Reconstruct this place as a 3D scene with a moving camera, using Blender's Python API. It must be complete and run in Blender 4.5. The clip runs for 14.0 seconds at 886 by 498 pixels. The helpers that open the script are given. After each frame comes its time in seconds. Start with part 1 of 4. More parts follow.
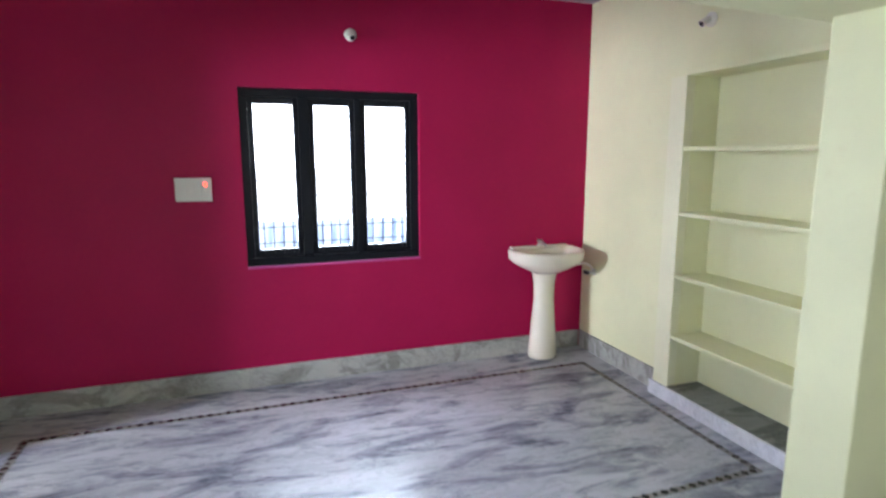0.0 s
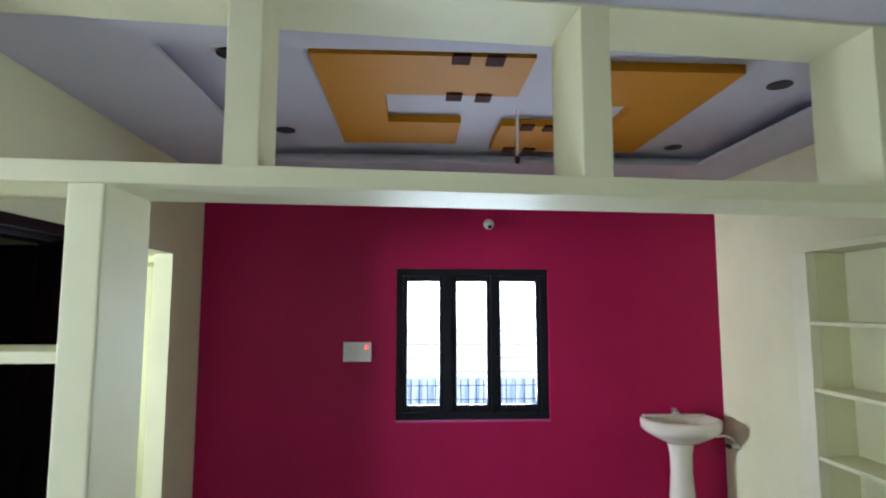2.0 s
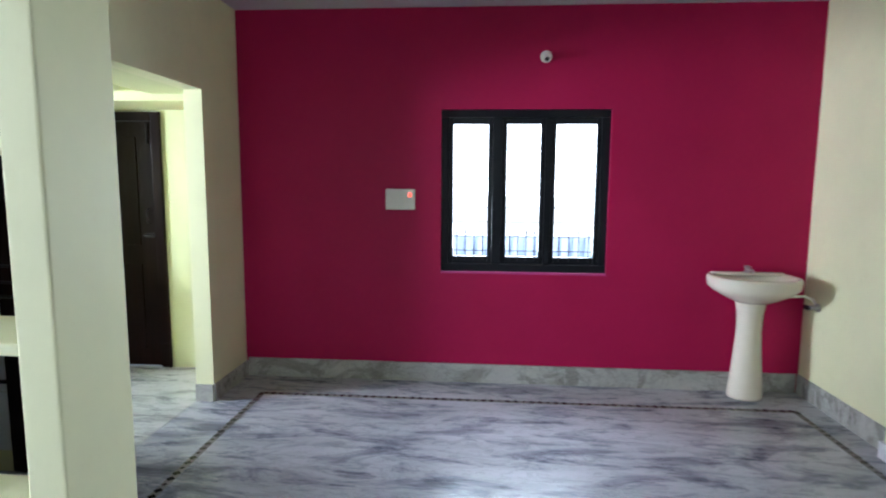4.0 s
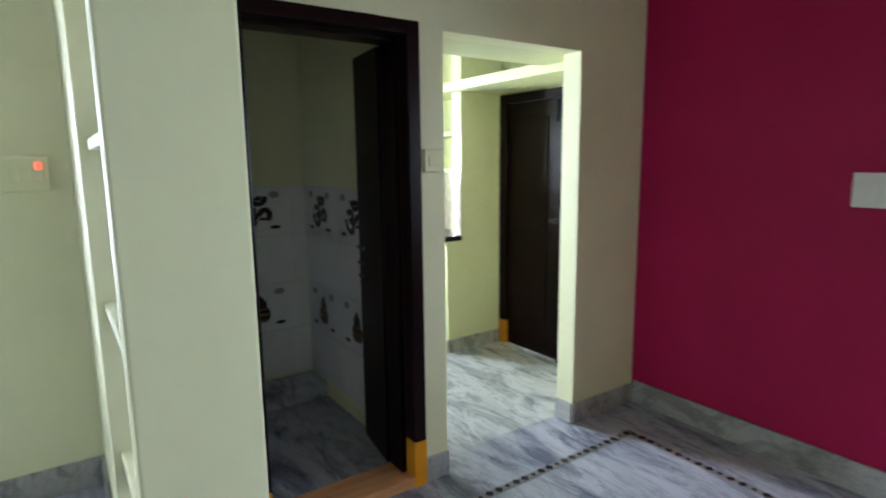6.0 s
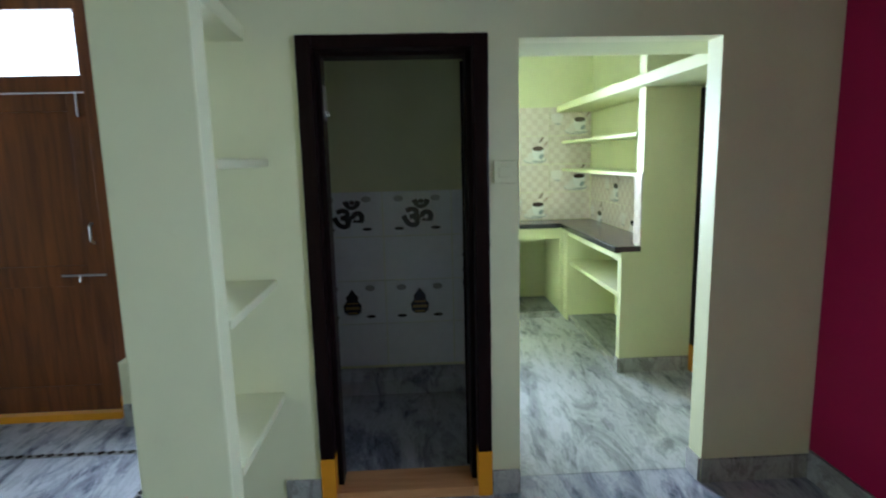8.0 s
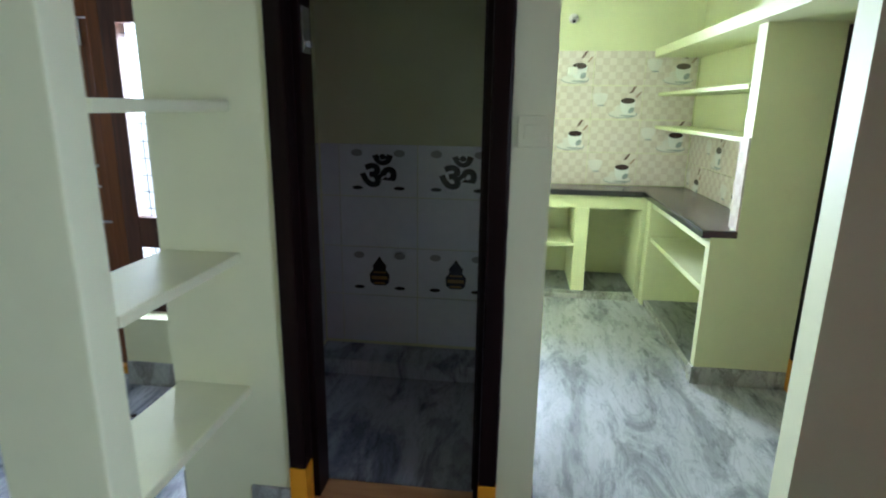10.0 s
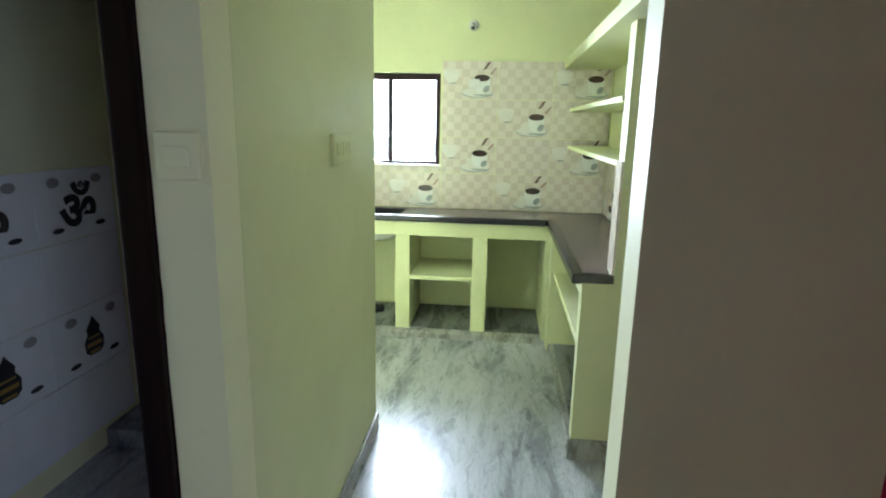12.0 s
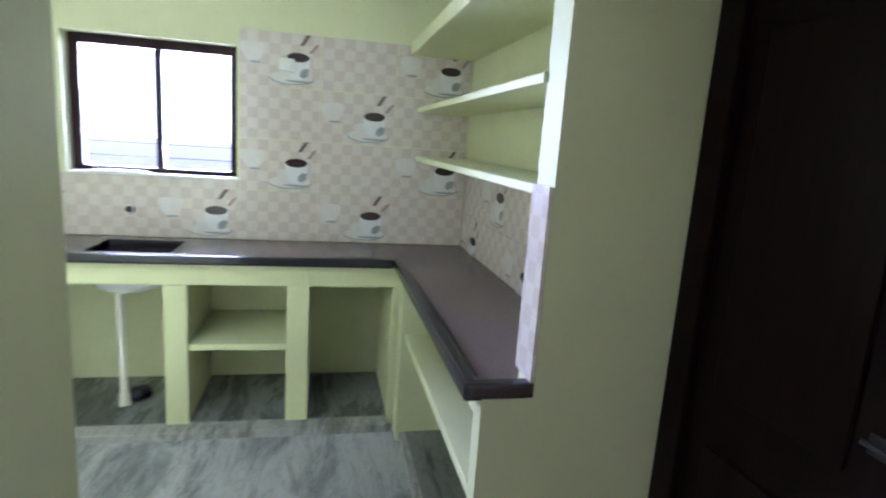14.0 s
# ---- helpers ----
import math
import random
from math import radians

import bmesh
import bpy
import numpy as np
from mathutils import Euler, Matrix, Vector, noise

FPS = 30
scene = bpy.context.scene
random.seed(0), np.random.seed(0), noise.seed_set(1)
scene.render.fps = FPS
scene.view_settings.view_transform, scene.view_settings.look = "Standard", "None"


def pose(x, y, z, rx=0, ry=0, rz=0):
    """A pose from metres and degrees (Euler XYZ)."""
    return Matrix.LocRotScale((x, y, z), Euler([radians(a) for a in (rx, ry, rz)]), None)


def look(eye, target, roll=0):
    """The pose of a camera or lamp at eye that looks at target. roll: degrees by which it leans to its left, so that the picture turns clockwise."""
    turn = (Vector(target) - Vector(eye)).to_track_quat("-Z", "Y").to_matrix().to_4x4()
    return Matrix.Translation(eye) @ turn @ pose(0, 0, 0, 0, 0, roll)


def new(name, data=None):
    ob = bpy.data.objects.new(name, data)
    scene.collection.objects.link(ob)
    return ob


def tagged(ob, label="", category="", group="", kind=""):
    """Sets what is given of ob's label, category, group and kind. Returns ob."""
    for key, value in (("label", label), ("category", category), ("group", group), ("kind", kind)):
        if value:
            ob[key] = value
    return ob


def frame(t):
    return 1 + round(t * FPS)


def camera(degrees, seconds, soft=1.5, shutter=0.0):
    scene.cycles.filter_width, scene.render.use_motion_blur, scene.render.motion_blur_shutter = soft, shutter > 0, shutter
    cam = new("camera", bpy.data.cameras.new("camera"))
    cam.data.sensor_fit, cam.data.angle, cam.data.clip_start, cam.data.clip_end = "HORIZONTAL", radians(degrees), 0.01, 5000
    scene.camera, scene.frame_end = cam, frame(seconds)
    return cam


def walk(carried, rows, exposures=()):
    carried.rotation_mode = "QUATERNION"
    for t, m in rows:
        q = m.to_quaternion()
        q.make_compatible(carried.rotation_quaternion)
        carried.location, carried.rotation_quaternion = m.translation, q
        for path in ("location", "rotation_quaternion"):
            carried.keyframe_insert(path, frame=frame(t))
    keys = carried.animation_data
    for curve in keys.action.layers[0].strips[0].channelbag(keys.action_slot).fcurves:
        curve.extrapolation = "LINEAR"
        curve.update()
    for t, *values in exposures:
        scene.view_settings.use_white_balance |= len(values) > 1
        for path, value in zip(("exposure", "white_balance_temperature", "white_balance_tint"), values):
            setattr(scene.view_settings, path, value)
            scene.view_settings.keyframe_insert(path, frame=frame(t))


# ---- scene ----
cam = camera(76.6, 14.0, soft=2.0, shutter=0.4)
PATH = [
    (0, (0.352, 0.532, 1.608), (1.0, 2.395, 1.275), -0.1),
    (0.5, (0.44, 0.513, 1.714), (0.846, 2.466, 1.575), -1.0),
    (1, (0.48, 0.332, 1.704), (0.614, 2.322, 1.849), -0.4),
    (1.5, (0.387, 0.137, 1.738), (0.502, 2.121, 1.964), -0.1),
    (2, (0.456, 0.005, 1.747), (0.563, 1.992, 1.947), -0.0),
    (2.5, (0.598, -0.05, 1.667), (0.688, 1.948, 1.676), -0.4),
    (2.7, (0.605, -0.059, 1.628), (0.682, 1.939, 1.559), -0.4),
    (4.8, (0.818, 0.752, 1.505), (0.157, 2.616, 1.206), 0.4),
    (5, (0.87, 0.857, 1.546), (0.02, 2.64, 1.232), 0.2),
    (5.5, (0.888, 1.231, 1.502), (-0.385, 2.745, 1.2), -0.0),
    (6, (0.937, 1.562, 1.539), (-0.689, 2.683, 1.225), -0.7),
    (6.5, (1.076, 1.855, 1.576), (-0.75, 2.592, 1.228), -1.0),
    (7, (1.034, 2.131, 1.546), (-0.867, 2.634, 1.182), -1.1),
    (7.5, (1.089, 2.385, 1.56), (-0.85, 2.701, 1.184), -1.6),
    (8, (1.288, 2.572, 1.6), (-0.684, 2.67, 1.282), -1.4),
    (8.2, (1.322, 2.608, 1.627), (-0.655, 2.627, 1.322), -1.1),
    (10.3, (0.506, 3.017, 1.6), (-1.414, 2.781, 1.093), 1.0),
    (10.5, (0.399, 3.091, 1.553), (-1.527, 2.906, 1.048), 1.7),
    (11, (0.093, 3.224, 1.585), (-1.844, 3.179, 1.089), 1.8),
    (11.5, (-0.007, 3.449, 1.583), (-1.955, 3.376, 1.139), 2.1),
    (12, (-0.053, 3.649, 1.612), (-1.996, 3.457, 1.177), 1.2),
    (12.5, (-0.308, 3.621, 1.576), (-2.253, 3.424, 1.157), 1.7),
    (13, (-0.625, 3.582, 1.587), (-2.604, 3.512, 1.188), 2.5),
    (13.5, (-1.005, 3.656, 1.576), (-2.966, 3.739, 1.191), 3.4),
    (14, (-1.303, 3.628, 1.555), (-3.222, 4.053, 1.185), 3.9),
]
walk(cam, [(t, look(eye, target, roll)) for t, eye, target, roll in PATH],
     [(0, 1.2, 5750, 10), (0.5, 1.0, 5950, 14), (1, 0.95, 5750, 12), (1.5, 0.8, 5550, 10), (2, 0.72, 5600, 7), (2.7, 0.95, 5450, 6), (5, 0.9, 5600, 6), (5.5, 0.95, 5600, 8), (6, 0.9, 5500, 6), (6.5, 0.55, 5400, 1), (8.2, 0.47, 5100, 2), (10.3, 0.5, 5200, 5), (11.5, 0.33, 5300, 5), (12.5, 0.1, 5350, 5), (13, -0.17, 5600, 8), (13.5, -0.08, 5000, 26), (14, -0.2, 4800, 30)])

# ---- light and exposure ----
world = bpy.data.worlds.new("sky")
scene.world = world
world.use_nodes = True
wn = world.node_tree
sky = wn.nodes.new("ShaderNodeTexSky")
sky.sky_type, sky.sun_disc = 'NISHITA', False
sky.sun_elevation, sky.sun_rotation = radians(70.5), radians(126.5)
sky.air_density, sky.dust_density = 1.0, 3.0
wn.nodes["Background"].inputs["Strength"].default_value = 0.15
wn.links.new(sky.outputs["Color"], wn.nodes["Background"].inputs["Color"])

sun = new("sun", bpy.data.lights.new("sun", "SUN"))
sun.data.energy, sun.data.angle, sun.data.color = 4.0, radians(4), (1.0, 0.95, 0.88)
sun.matrix_world = look((5.4, -4.0, 19), (0, 0, 0))


def window_light(eye, target, width, height, watts, color=(0.97, 0.98, 1.0), spread=180):
    """Daylight that enters through one window's opening."""
    lamp = new("window_light", bpy.data.lights.new("window_light", "AREA"))
    lamp.data.shape, lamp.data.size, lamp.data.size_y = 'RECTANGLE', width, height
    lamp.data.energy, lamp.data.color = watts, color
    lamp.data.spread = radians(spread)
    lamp.matrix_world = look(eye, target)
    return lamp


window_light((-4.93, 2.69, 1.64), (-4.0, 2.69, 1.62), 0.80, 0.68, 102, (0.98, 0.98, 1.0), 100)
window_light((0.93, 4.66, 1.45), (0.93, 4.0, 1.32), 1.05, 0.98, 33, (0.90, 0.95, 1.0), 130)
window_light((-2.40, 0.98, 1.30), (-1.5, 1.0, 1.25), 0.34, 1.3, 34)
window_light((-2.40, 0.38, 2.32), (-1.5, 0.38, 2.28), 1.4, 0.32, 9)
# South opening is out of view, added for light on south-facing surfaces.
window_light((-0.95, -3.08, 1.5), (-0.95, -2.0, 1.5), 1.7, 1.3, 5.5)


# ---- materials ----
def shader(name, rough=0.5, metal=0.0, spec=0.5):
    m = bpy.data.materials.new(name)
    m.use_nodes = True
    b = m.node_tree.nodes["Principled BSDF"]
    b.inputs["Roughness"].default_value, b.inputs["Metallic"].default_value = rough, metal
    b.inputs["Specular IOR Level"].default_value = spec
    return m, m.node_tree, b


def node(nt, kind, **values):
    n = nt.nodes.new(kind)
    for key, value in values.items():
        n.inputs[key].default_value = value
    return n


def ramp(nt, source, stops):
    r = nt.nodes.new("ShaderNodeValToRGB")
    while len(r.color_ramp.elements) < len(stops):
        r.color_ramp.elements.new(0.5)
    for e, (p, c) in zip(r.color_ramp.elements, stops):
        e.position, e.color = p, (*c, 1)
    nt.links.new(source, r.inputs["Fac"])
    return r.outputs["Color"]


def coords(nt, scale=(1, 1, 1), turn=(0, 0, 0)):
    t = nt.nodes.new("ShaderNodeTexCoord")
    m = node(nt, "ShaderNodeMapping", Scale=scale, Rotation=turn)
    nt.links.new(t.outputs["Object"], m.inputs["Vector"])
    return m.outputs["Vector"]


def noise_tex(nt, vec, scale, detail=4.0, rough=0.55, distortion=0.0):
    n = node(nt, "ShaderNodeTexNoise", Scale=scale, Detail=detail, Roughness=rough, Distortion=distortion)
    nt.links.new(vec, n.inputs["Vector"])
    return n.outputs["Fac"]


def bump(nt, b, height, strength=0.1, distance=0.01):
    n = node(nt, "ShaderNodeBump", Strength=strength, Distance=distance)
    nt.links.new(height, n.inputs["Height"])
    nt.links.new(n.outputs["Normal"], b.inputs["Normal"])


def tint(c, k):
    return tuple(min(1.0, v * k) for v in c)


def paint(name, color, rough=0.55, vary=0.06, relief=0.12, spec=0.15):
    """Emulsion or enamel on plaster: broad unevenness, fine roller grain, faint scuffs."""
    m, nt, b = shader(name, rough, 0, spec)
    v = coords(nt)
    broad = noise_tex(nt, v, 1.3, 5, 0.6)
    base = ramp(nt, broad, [(0.3, tint(color, 1 - vary)), (0.7, tint(color, 1 + vary))])
    spots = ramp(nt, noise_tex(nt, v, 9.0, 6, 0.65), [(0.60, (1, 1, 1)), (0.78, tint((0.92, 0.90, 0.86), 1))])
    mix = nt.nodes.new("ShaderNodeMixRGB")
    mix.blend_type = 'MULTIPLY'
    mix.inputs["Fac"].default_value = 0.6
    nt.links.new(base, mix.inputs["Color1"])
    nt.links.new(spots, mix.inputs["Color2"])
    nt.links.new(mix.outputs["Color"], b.inputs["Base Color"])
    bump(nt, b, noise_tex(nt, v, 160, 3, 0.6), relief, 0.004)
    return m


def marble(name, light, mid, dark, rough=0.16, scale=1.0, turn=0.22):
    """Polished marble: pale clouds, long drifting dark streaks and fine hair veins, slightly uneven polish."""
    m, nt, b = shader(name, rough, 0, 0.32)
    v = coords(nt, (0.85 * scale, 2.9 * scale, 1.3 * scale), (0, 0, turn))
    cloud = ramp(nt, noise_tex(nt, v, 0.9, 6, 0.6, 1.0), [(0.32, mid), (0.60, light)])
    streak = ramp(nt, noise_tex(nt, v, 1.7, 10, 0.68, 0.8), [(0.36, dark), (0.43, tint(mid, 1.4)), (0.51, (1, 1, 1))])
    vein = ramp(nt, noise_tex(nt, v, 2.6, 9, 0.7, 1.6), [(0.47, (1, 1, 1)), (0.50, (0.42, 0.43, 0.46)), (0.53, (1, 1, 1))])
    grain = ramp(nt, noise_tex(nt, v, 30, 5, 0.75), [(0.35, (0.84, 0.84, 0.85)), (0.7, (1, 1, 1))])
    out = cloud
    for layer, fac in ((streak, 0.92), (vein, 0.4), (grain, 0.6)):
        mix = nt.nodes.new("ShaderNodeMixRGB")
        mix.blend_type = 'MULTIPLY'
        mix.inputs["Fac"].default_value = fac
        nt.links.new(out, mix.inputs["Color1"])
        nt.links.new(layer, mix.inputs["Color2"])
        out = mix.outputs["Color"]
    nt.links.new(out, b.inputs["Base Color"])
    r = ramp(nt, noise_tex(nt, v, 5, 5, 0.7), [(0.3, (rough, rough, rough)), (0.75, (rough * 2.1, rough * 2.1, rough * 2.1))])
    nt.links.new(r, b.inputs["Roughness"])
    return m


def wood(name, dark, light, rough=0.4, axis=2, spec=0.4):
    """Long grain along one axis, with a slow change of tone."""
    m, nt, b = shader(name, rough, 0, spec)
    s = [22.0, 22.0, 22.0]
    s[axis] = 1.4
    v = coords(nt, s)
    g = noise_tex(nt, v, 1.0, 6, 0.65, 0.8)
    nt.links.new(ramp(nt, g, [(0.3, dark), (0.72, light)]), b.inputs["Base Color"])
    bump(nt, b, g, 0.15, 0.003)
    return m


def plain(name, color, rough=0.5, metal=0.0, vary=0.1, scale=14, spec=0.5):
    m, nt, b = shader(name, rough, metal, spec)
    n = noise_tex(nt, coords(nt), scale, 5, 0.65)
    nt.links.new(ramp(nt, n, [(0.3, tint(color, 1 - vary)), (0.7, tint(color, 1 + vary))]), b.inputs["Base Color"])
    return m


CREAM = paint("cream_wall_paint", (0.75, 0.742, 0.495))
LIME = paint("lime_wall_paint", (0.65, 0.665, 0.40))
MAGENTA = paint("magenta_wall_paint", (0.36, 0.008, 0.068), 0.45, 0.07)
CEIL = paint("white_ceiling_paint", (0.54, 0.52, 0.575), 0.7, 0.03)
OCHRE = paint("ochre_ceiling_paint", (0.47, 0.20, 0.010), 0.6, 0.05, 0.08, 0.12)
BROWN = plain("brown_ceiling_accent", (0.06, 0.018, 0.011), 0.7, 0, 0.1, 14, 0.04)
# Paler cream than the walls, for the recess jambs.
PALE_CREAM = paint("pale_cream_paint", (0.78, 0.765, 0.56))
FLOOR = marble("grey_veined_marble", (0.49, 0.50, 0.545), (0.37, 0.38, 0.42), (0.23, 0.24, 0.29), 0.2)
SKIRT = marble("skirting_marble", (0.47, 0.465, 0.44), (0.41, 0.405, 0.385), (0.62, 0.62, 0.60), 0.2, 1.7)
PALE_STONE = marble("pale_plinth_marble", (0.82, 0.82, 0.89), (0.76, 0.76, 0.82), (0.86, 0.86, 0.89), 0.2, 1.3)
KITCHEN_FLOOR = marble("soft_grey_green_marble", (0.55, 0.56, 0.57), (0.43, 0.44, 0.43), (0.46, 0.47, 0.47), 0.2)
# Floor marble with the shade of bays and niche put into its colour.
SHADED_MARBLE = marble("shade_darkened_marble", (0.27, 0.28, 0.26), (0.19, 0.20, 0.19), (0.60, 0.61, 0.60), 0.25, 1.2, 0.4)
INLAY = plain("black_inlay_stone", (0.03, 0.03, 0.033), 0.25)
INLAY_GREY = plain("grey_inlay_stone", (0.25, 0.24, 0.23), 0.25)
BLACK_WOOD = wood("dark_stained_wood", (0.0045, 0.0018, 0.0018), (0.012, 0.0045, 0.0045), 0.3, 2, 0.09)
BLACK_PAINT = paint("black_window_enamel", (0.010, 0.011, 0.015), 0.4, 0.2, 0.1, 0.15)
DOOR_WOOD = wood("varnished_teak", (0.075, 0.020, 0.004), (0.21, 0.066, 0.012), 0.35)
FRAME_WOOD = wood("dark_brown_frame_wood", (0.030, 0.010, 0.006), (0.095, 0.032, 0.017), 0.4)
ORANGE = paint("orange_enamel", (0.70, 0.30, 0.015), 0.4, 0.08)
THRESH = wood("worn_orange_wood", (0.45, 0.20, 0.07), (0.66, 0.36, 0.16), 0.5, 1)
DULL_IRON = plain("tarnished_iron", (0.030, 0.027, 0.026), 0.5, 0.6, 0.3)
STEEL = plain("steel", (0.55, 0.55, 0.57), 0.28, 1.0)
IRON = plain("dark_iron_bar", (0.03, 0.03, 0.035), 0.5, 0.6)
CERAMIC = plain("cream_ceramic", (0.74, 0.68, 0.58), 0.12, 0, 0.02)
PLASTIC = plain("white_plastic", (0.72, 0.70, 0.66), 0.4, 0, 0.03)
HOSE = plain("white_hose", (0.75, 0.72, 0.66), 0.4, 0, 0.03)
GRANITE = plain("dark_granite", (0.15, 0.115, 0.115), 0.22, 0, 0.28, 220)
GRANITE_EDGE = plain("black_granite_edge", (0.02, 0.018, 0.022), 0.2, 0, 0.4, 200)
WHITE_TILE = plain("white_glazed_tile", (0.79, 0.79, 0.82), 0.15, 0, 0.03)
DECOR = plain("dark_tile_print", (0.030, 0.028, 0.032), 0.2)
DECOR_GOLD = plain("gold_tile_print", (0.28, 0.18, 0.06), 0.25)
DECOR_GREY = plain("grey_tile_print", (0.34, 0.33, 0.33), 0.2)
CUP_WHITE = plain("cup_print_white", (0.71, 0.715, 0.70), 0.15, 0, 0.05)
CUP_SHADE = plain("cup_print_shade", (0.30, 0.33, 0.34), 0.15, 0, 0.2)
CUP_PALE = plain("pale_cup_print", (0.665, 0.635, 0.595), 0.15, 0, 0.06)
STICK_TAN = plain("tan_stick_print", (0.34, 0.23, 0.18), 0.15, 0, 0.2)
COFFEE = plain("coffee_print", (0.045, 0.025, 0.022), 0.15)
CHOC = plain("chocolate_print", (0.16, 0.10, 0.085), 0.15, 0, 0.3)
YARD = paint("pale_sky_blue_yard_paint", (0.70, 0.78, 0.90), 0.8, 0.05)
OUTSIDE = paint("pale_blue_outside_wall", (0.50, 0.58, 0.74), 0.8, 0.08)
GROUND = plain("outside_concrete", (0.45, 0.44, 0.42), 0.9, 0, 0.2, 3)
LED = shader("red_indicator", 0.4)[0]
LED.node_tree.nodes["Principled BSDF"].inputs["Base Color"].default_value = (0.8, 0.05, 0.03, 1)
LED.node_tree.nodes["Principled BSDF"].inputs["Emission Color"].default_value = (1, 0.07, 0.03, 1)
LED.node_tree.nodes["Principled BSDF"].inputs["Emission Strength"].default_value = 1.5


def checked_tile():
    """Glazed beige tile printed with a fine lattice of two creams."""
    m, nt, b = shader("beige_checked_tile", 0.14)
    v = coords(nt)
    c = node(nt, "ShaderNodeTexChecker", Scale=16.6, Color1=(0.66, 0.60, 0.53, 1), Color2=(0.50, 0.41, 0.35, 1))
    nt.links.new(v, c.inputs["Vector"])
    soft = ramp(nt, noise_tex(nt, v, 30, 4, 0.6), [(0.3, (0.66, 0.60, 0.54)), (0.7, (0.60, 0.54, 0.48))])
    mix = nt.nodes.new("ShaderNodeMixRGB")
    mix.inputs["Fac"].default_value = 0.55
    nt.links.new(c.outputs["Color"], mix.inputs["Color1"])
    nt.links.new(soft, mix.inputs["Color2"])
    nt.links.new(mix.outputs["Color"], b.inputs["Base Color"])
    return m


CHECK = checked_tile()


# ---- building helpers ----
def box(bm, x0, x1, y0, y1, z0, z1, bevel=0.0):
    """Adds a box to bm, with rounded edges where bevel is given."""
    m = Matrix.Translation(((x0 + x1) / 2, (y0 + y1) / 2, (z0 + z1) / 2)) @ Matrix.Diagonal((abs(x1 - x0), abs(y1 - y0), abs(z1 - z0), 1))
    made = bmesh.ops.create_cube(bm, size=1, matrix=m)["verts"]
    if bevel:
        edges = list({e for v in made for e in v.link_edges})
        bmesh.ops.bevel(bm, geom=edges, offset=bevel, segments=2, profile=0.6, affect='EDGES')
    return bm


def boxes(*rows, bevel=0.0):
    bm = bmesh.new()
    for r in rows:
        box(bm, *r, bevel=bevel)
    return bm


def tube(bm, points, radius, sides=8, caps=True):
    """A round bar or hose along points; radius is a number or one for each point."""
    rings = []
    for i, p in enumerate(points):
        p = Vector(p)
        a, c = Vector(points[max(0, i - 1)]), Vector(points[min(len(points) - 1, i + 1)])
        d = (c - a).normalized()
        side = d.orthogonal().normalized() if abs(d.z) > 0.9 else d.cross(Vector((0, 0, 1))).normalized()
        up = side.cross(d)
        r = radius[i] if isinstance(radius, (list, tuple)) else radius
        rings.append([bm.verts.new(p + r * (math.cos(k * math.tau / sides) * side + math.sin(k * math.tau / sides) * up)) for k in range(sides)])
    for a, c in zip(rings, rings[1:]):
        for k in range(sides):
            bm.faces.new((a[k], a[(k + 1) % sides], c[(k + 1) % sides], c[k]))
    if caps:
        bm.faces.new(rings[0][::-1])
        bm.faces.new(rings[-1])
    return bm


def lathe(bm, cx, cy, profile, sides=32, sx=1.0, sy=1.0):
    """A turned body round a vertical axis from (radius, z) rows."""
    rings = [[bm.verts.new((cx + r * sx * math.cos(k * math.tau / sides), cy + r * sy * math.sin(k * math.tau / sides), z)) for k in range(sides)] for r, z in profile]
    for a, c in zip(rings, rings[1:]):
        for k in range(sides):
            bm.faces.new((a[k], a[(k + 1) % sides], c[(k + 1) % sides], c[k]))
    bm.faces.new(rings[0][::-1])
    bm.faces.new(rings[-1])
    return bm


def mesh_of(bm, name, material, smooth=False):
    bmesh.ops.recalc_face_normals(bm, faces=bm.faces)
    me = bpy.data.meshes.new(name)
    bm.to_mesh(me)
    bm.free()
    for m in (material if isinstance(material, (list, tuple)) else [material]):
        me.materials.append(m)
    if smooth:
        for p in me.polygons:
            p.use_smooth = True
    return me


def thing(name, bm, material, label, category, group="", kind="", smooth=False):
    return tagged(new(name, mesh_of(bm, name, material, smooth)), label, category, group, kind)


def part(name, bm, material, parent, label="", smooth=False):
    ob = new(name, mesh_of(bm, name, material, smooth))
    ob.parent = parent
    return tagged(ob, label)


def base(name, at, label, category, group="", kind=""):
    ob = new(name)
    ob.location = at
    return tagged(ob, label, category, group, kind)


def part_at(name, bm, material, parent, label="", smooth=False):
    """A part built in world places under a base that stands elsewhere."""
    ob = part(name, bm, material, parent, label, smooth)
    root = parent.matrix_basis.copy()
    if parent.parent:
        root = parent.parent.matrix_basis @ parent.matrix_parent_inverse @ root
    ob.matrix_parent_inverse = root.inverted()
    return ob


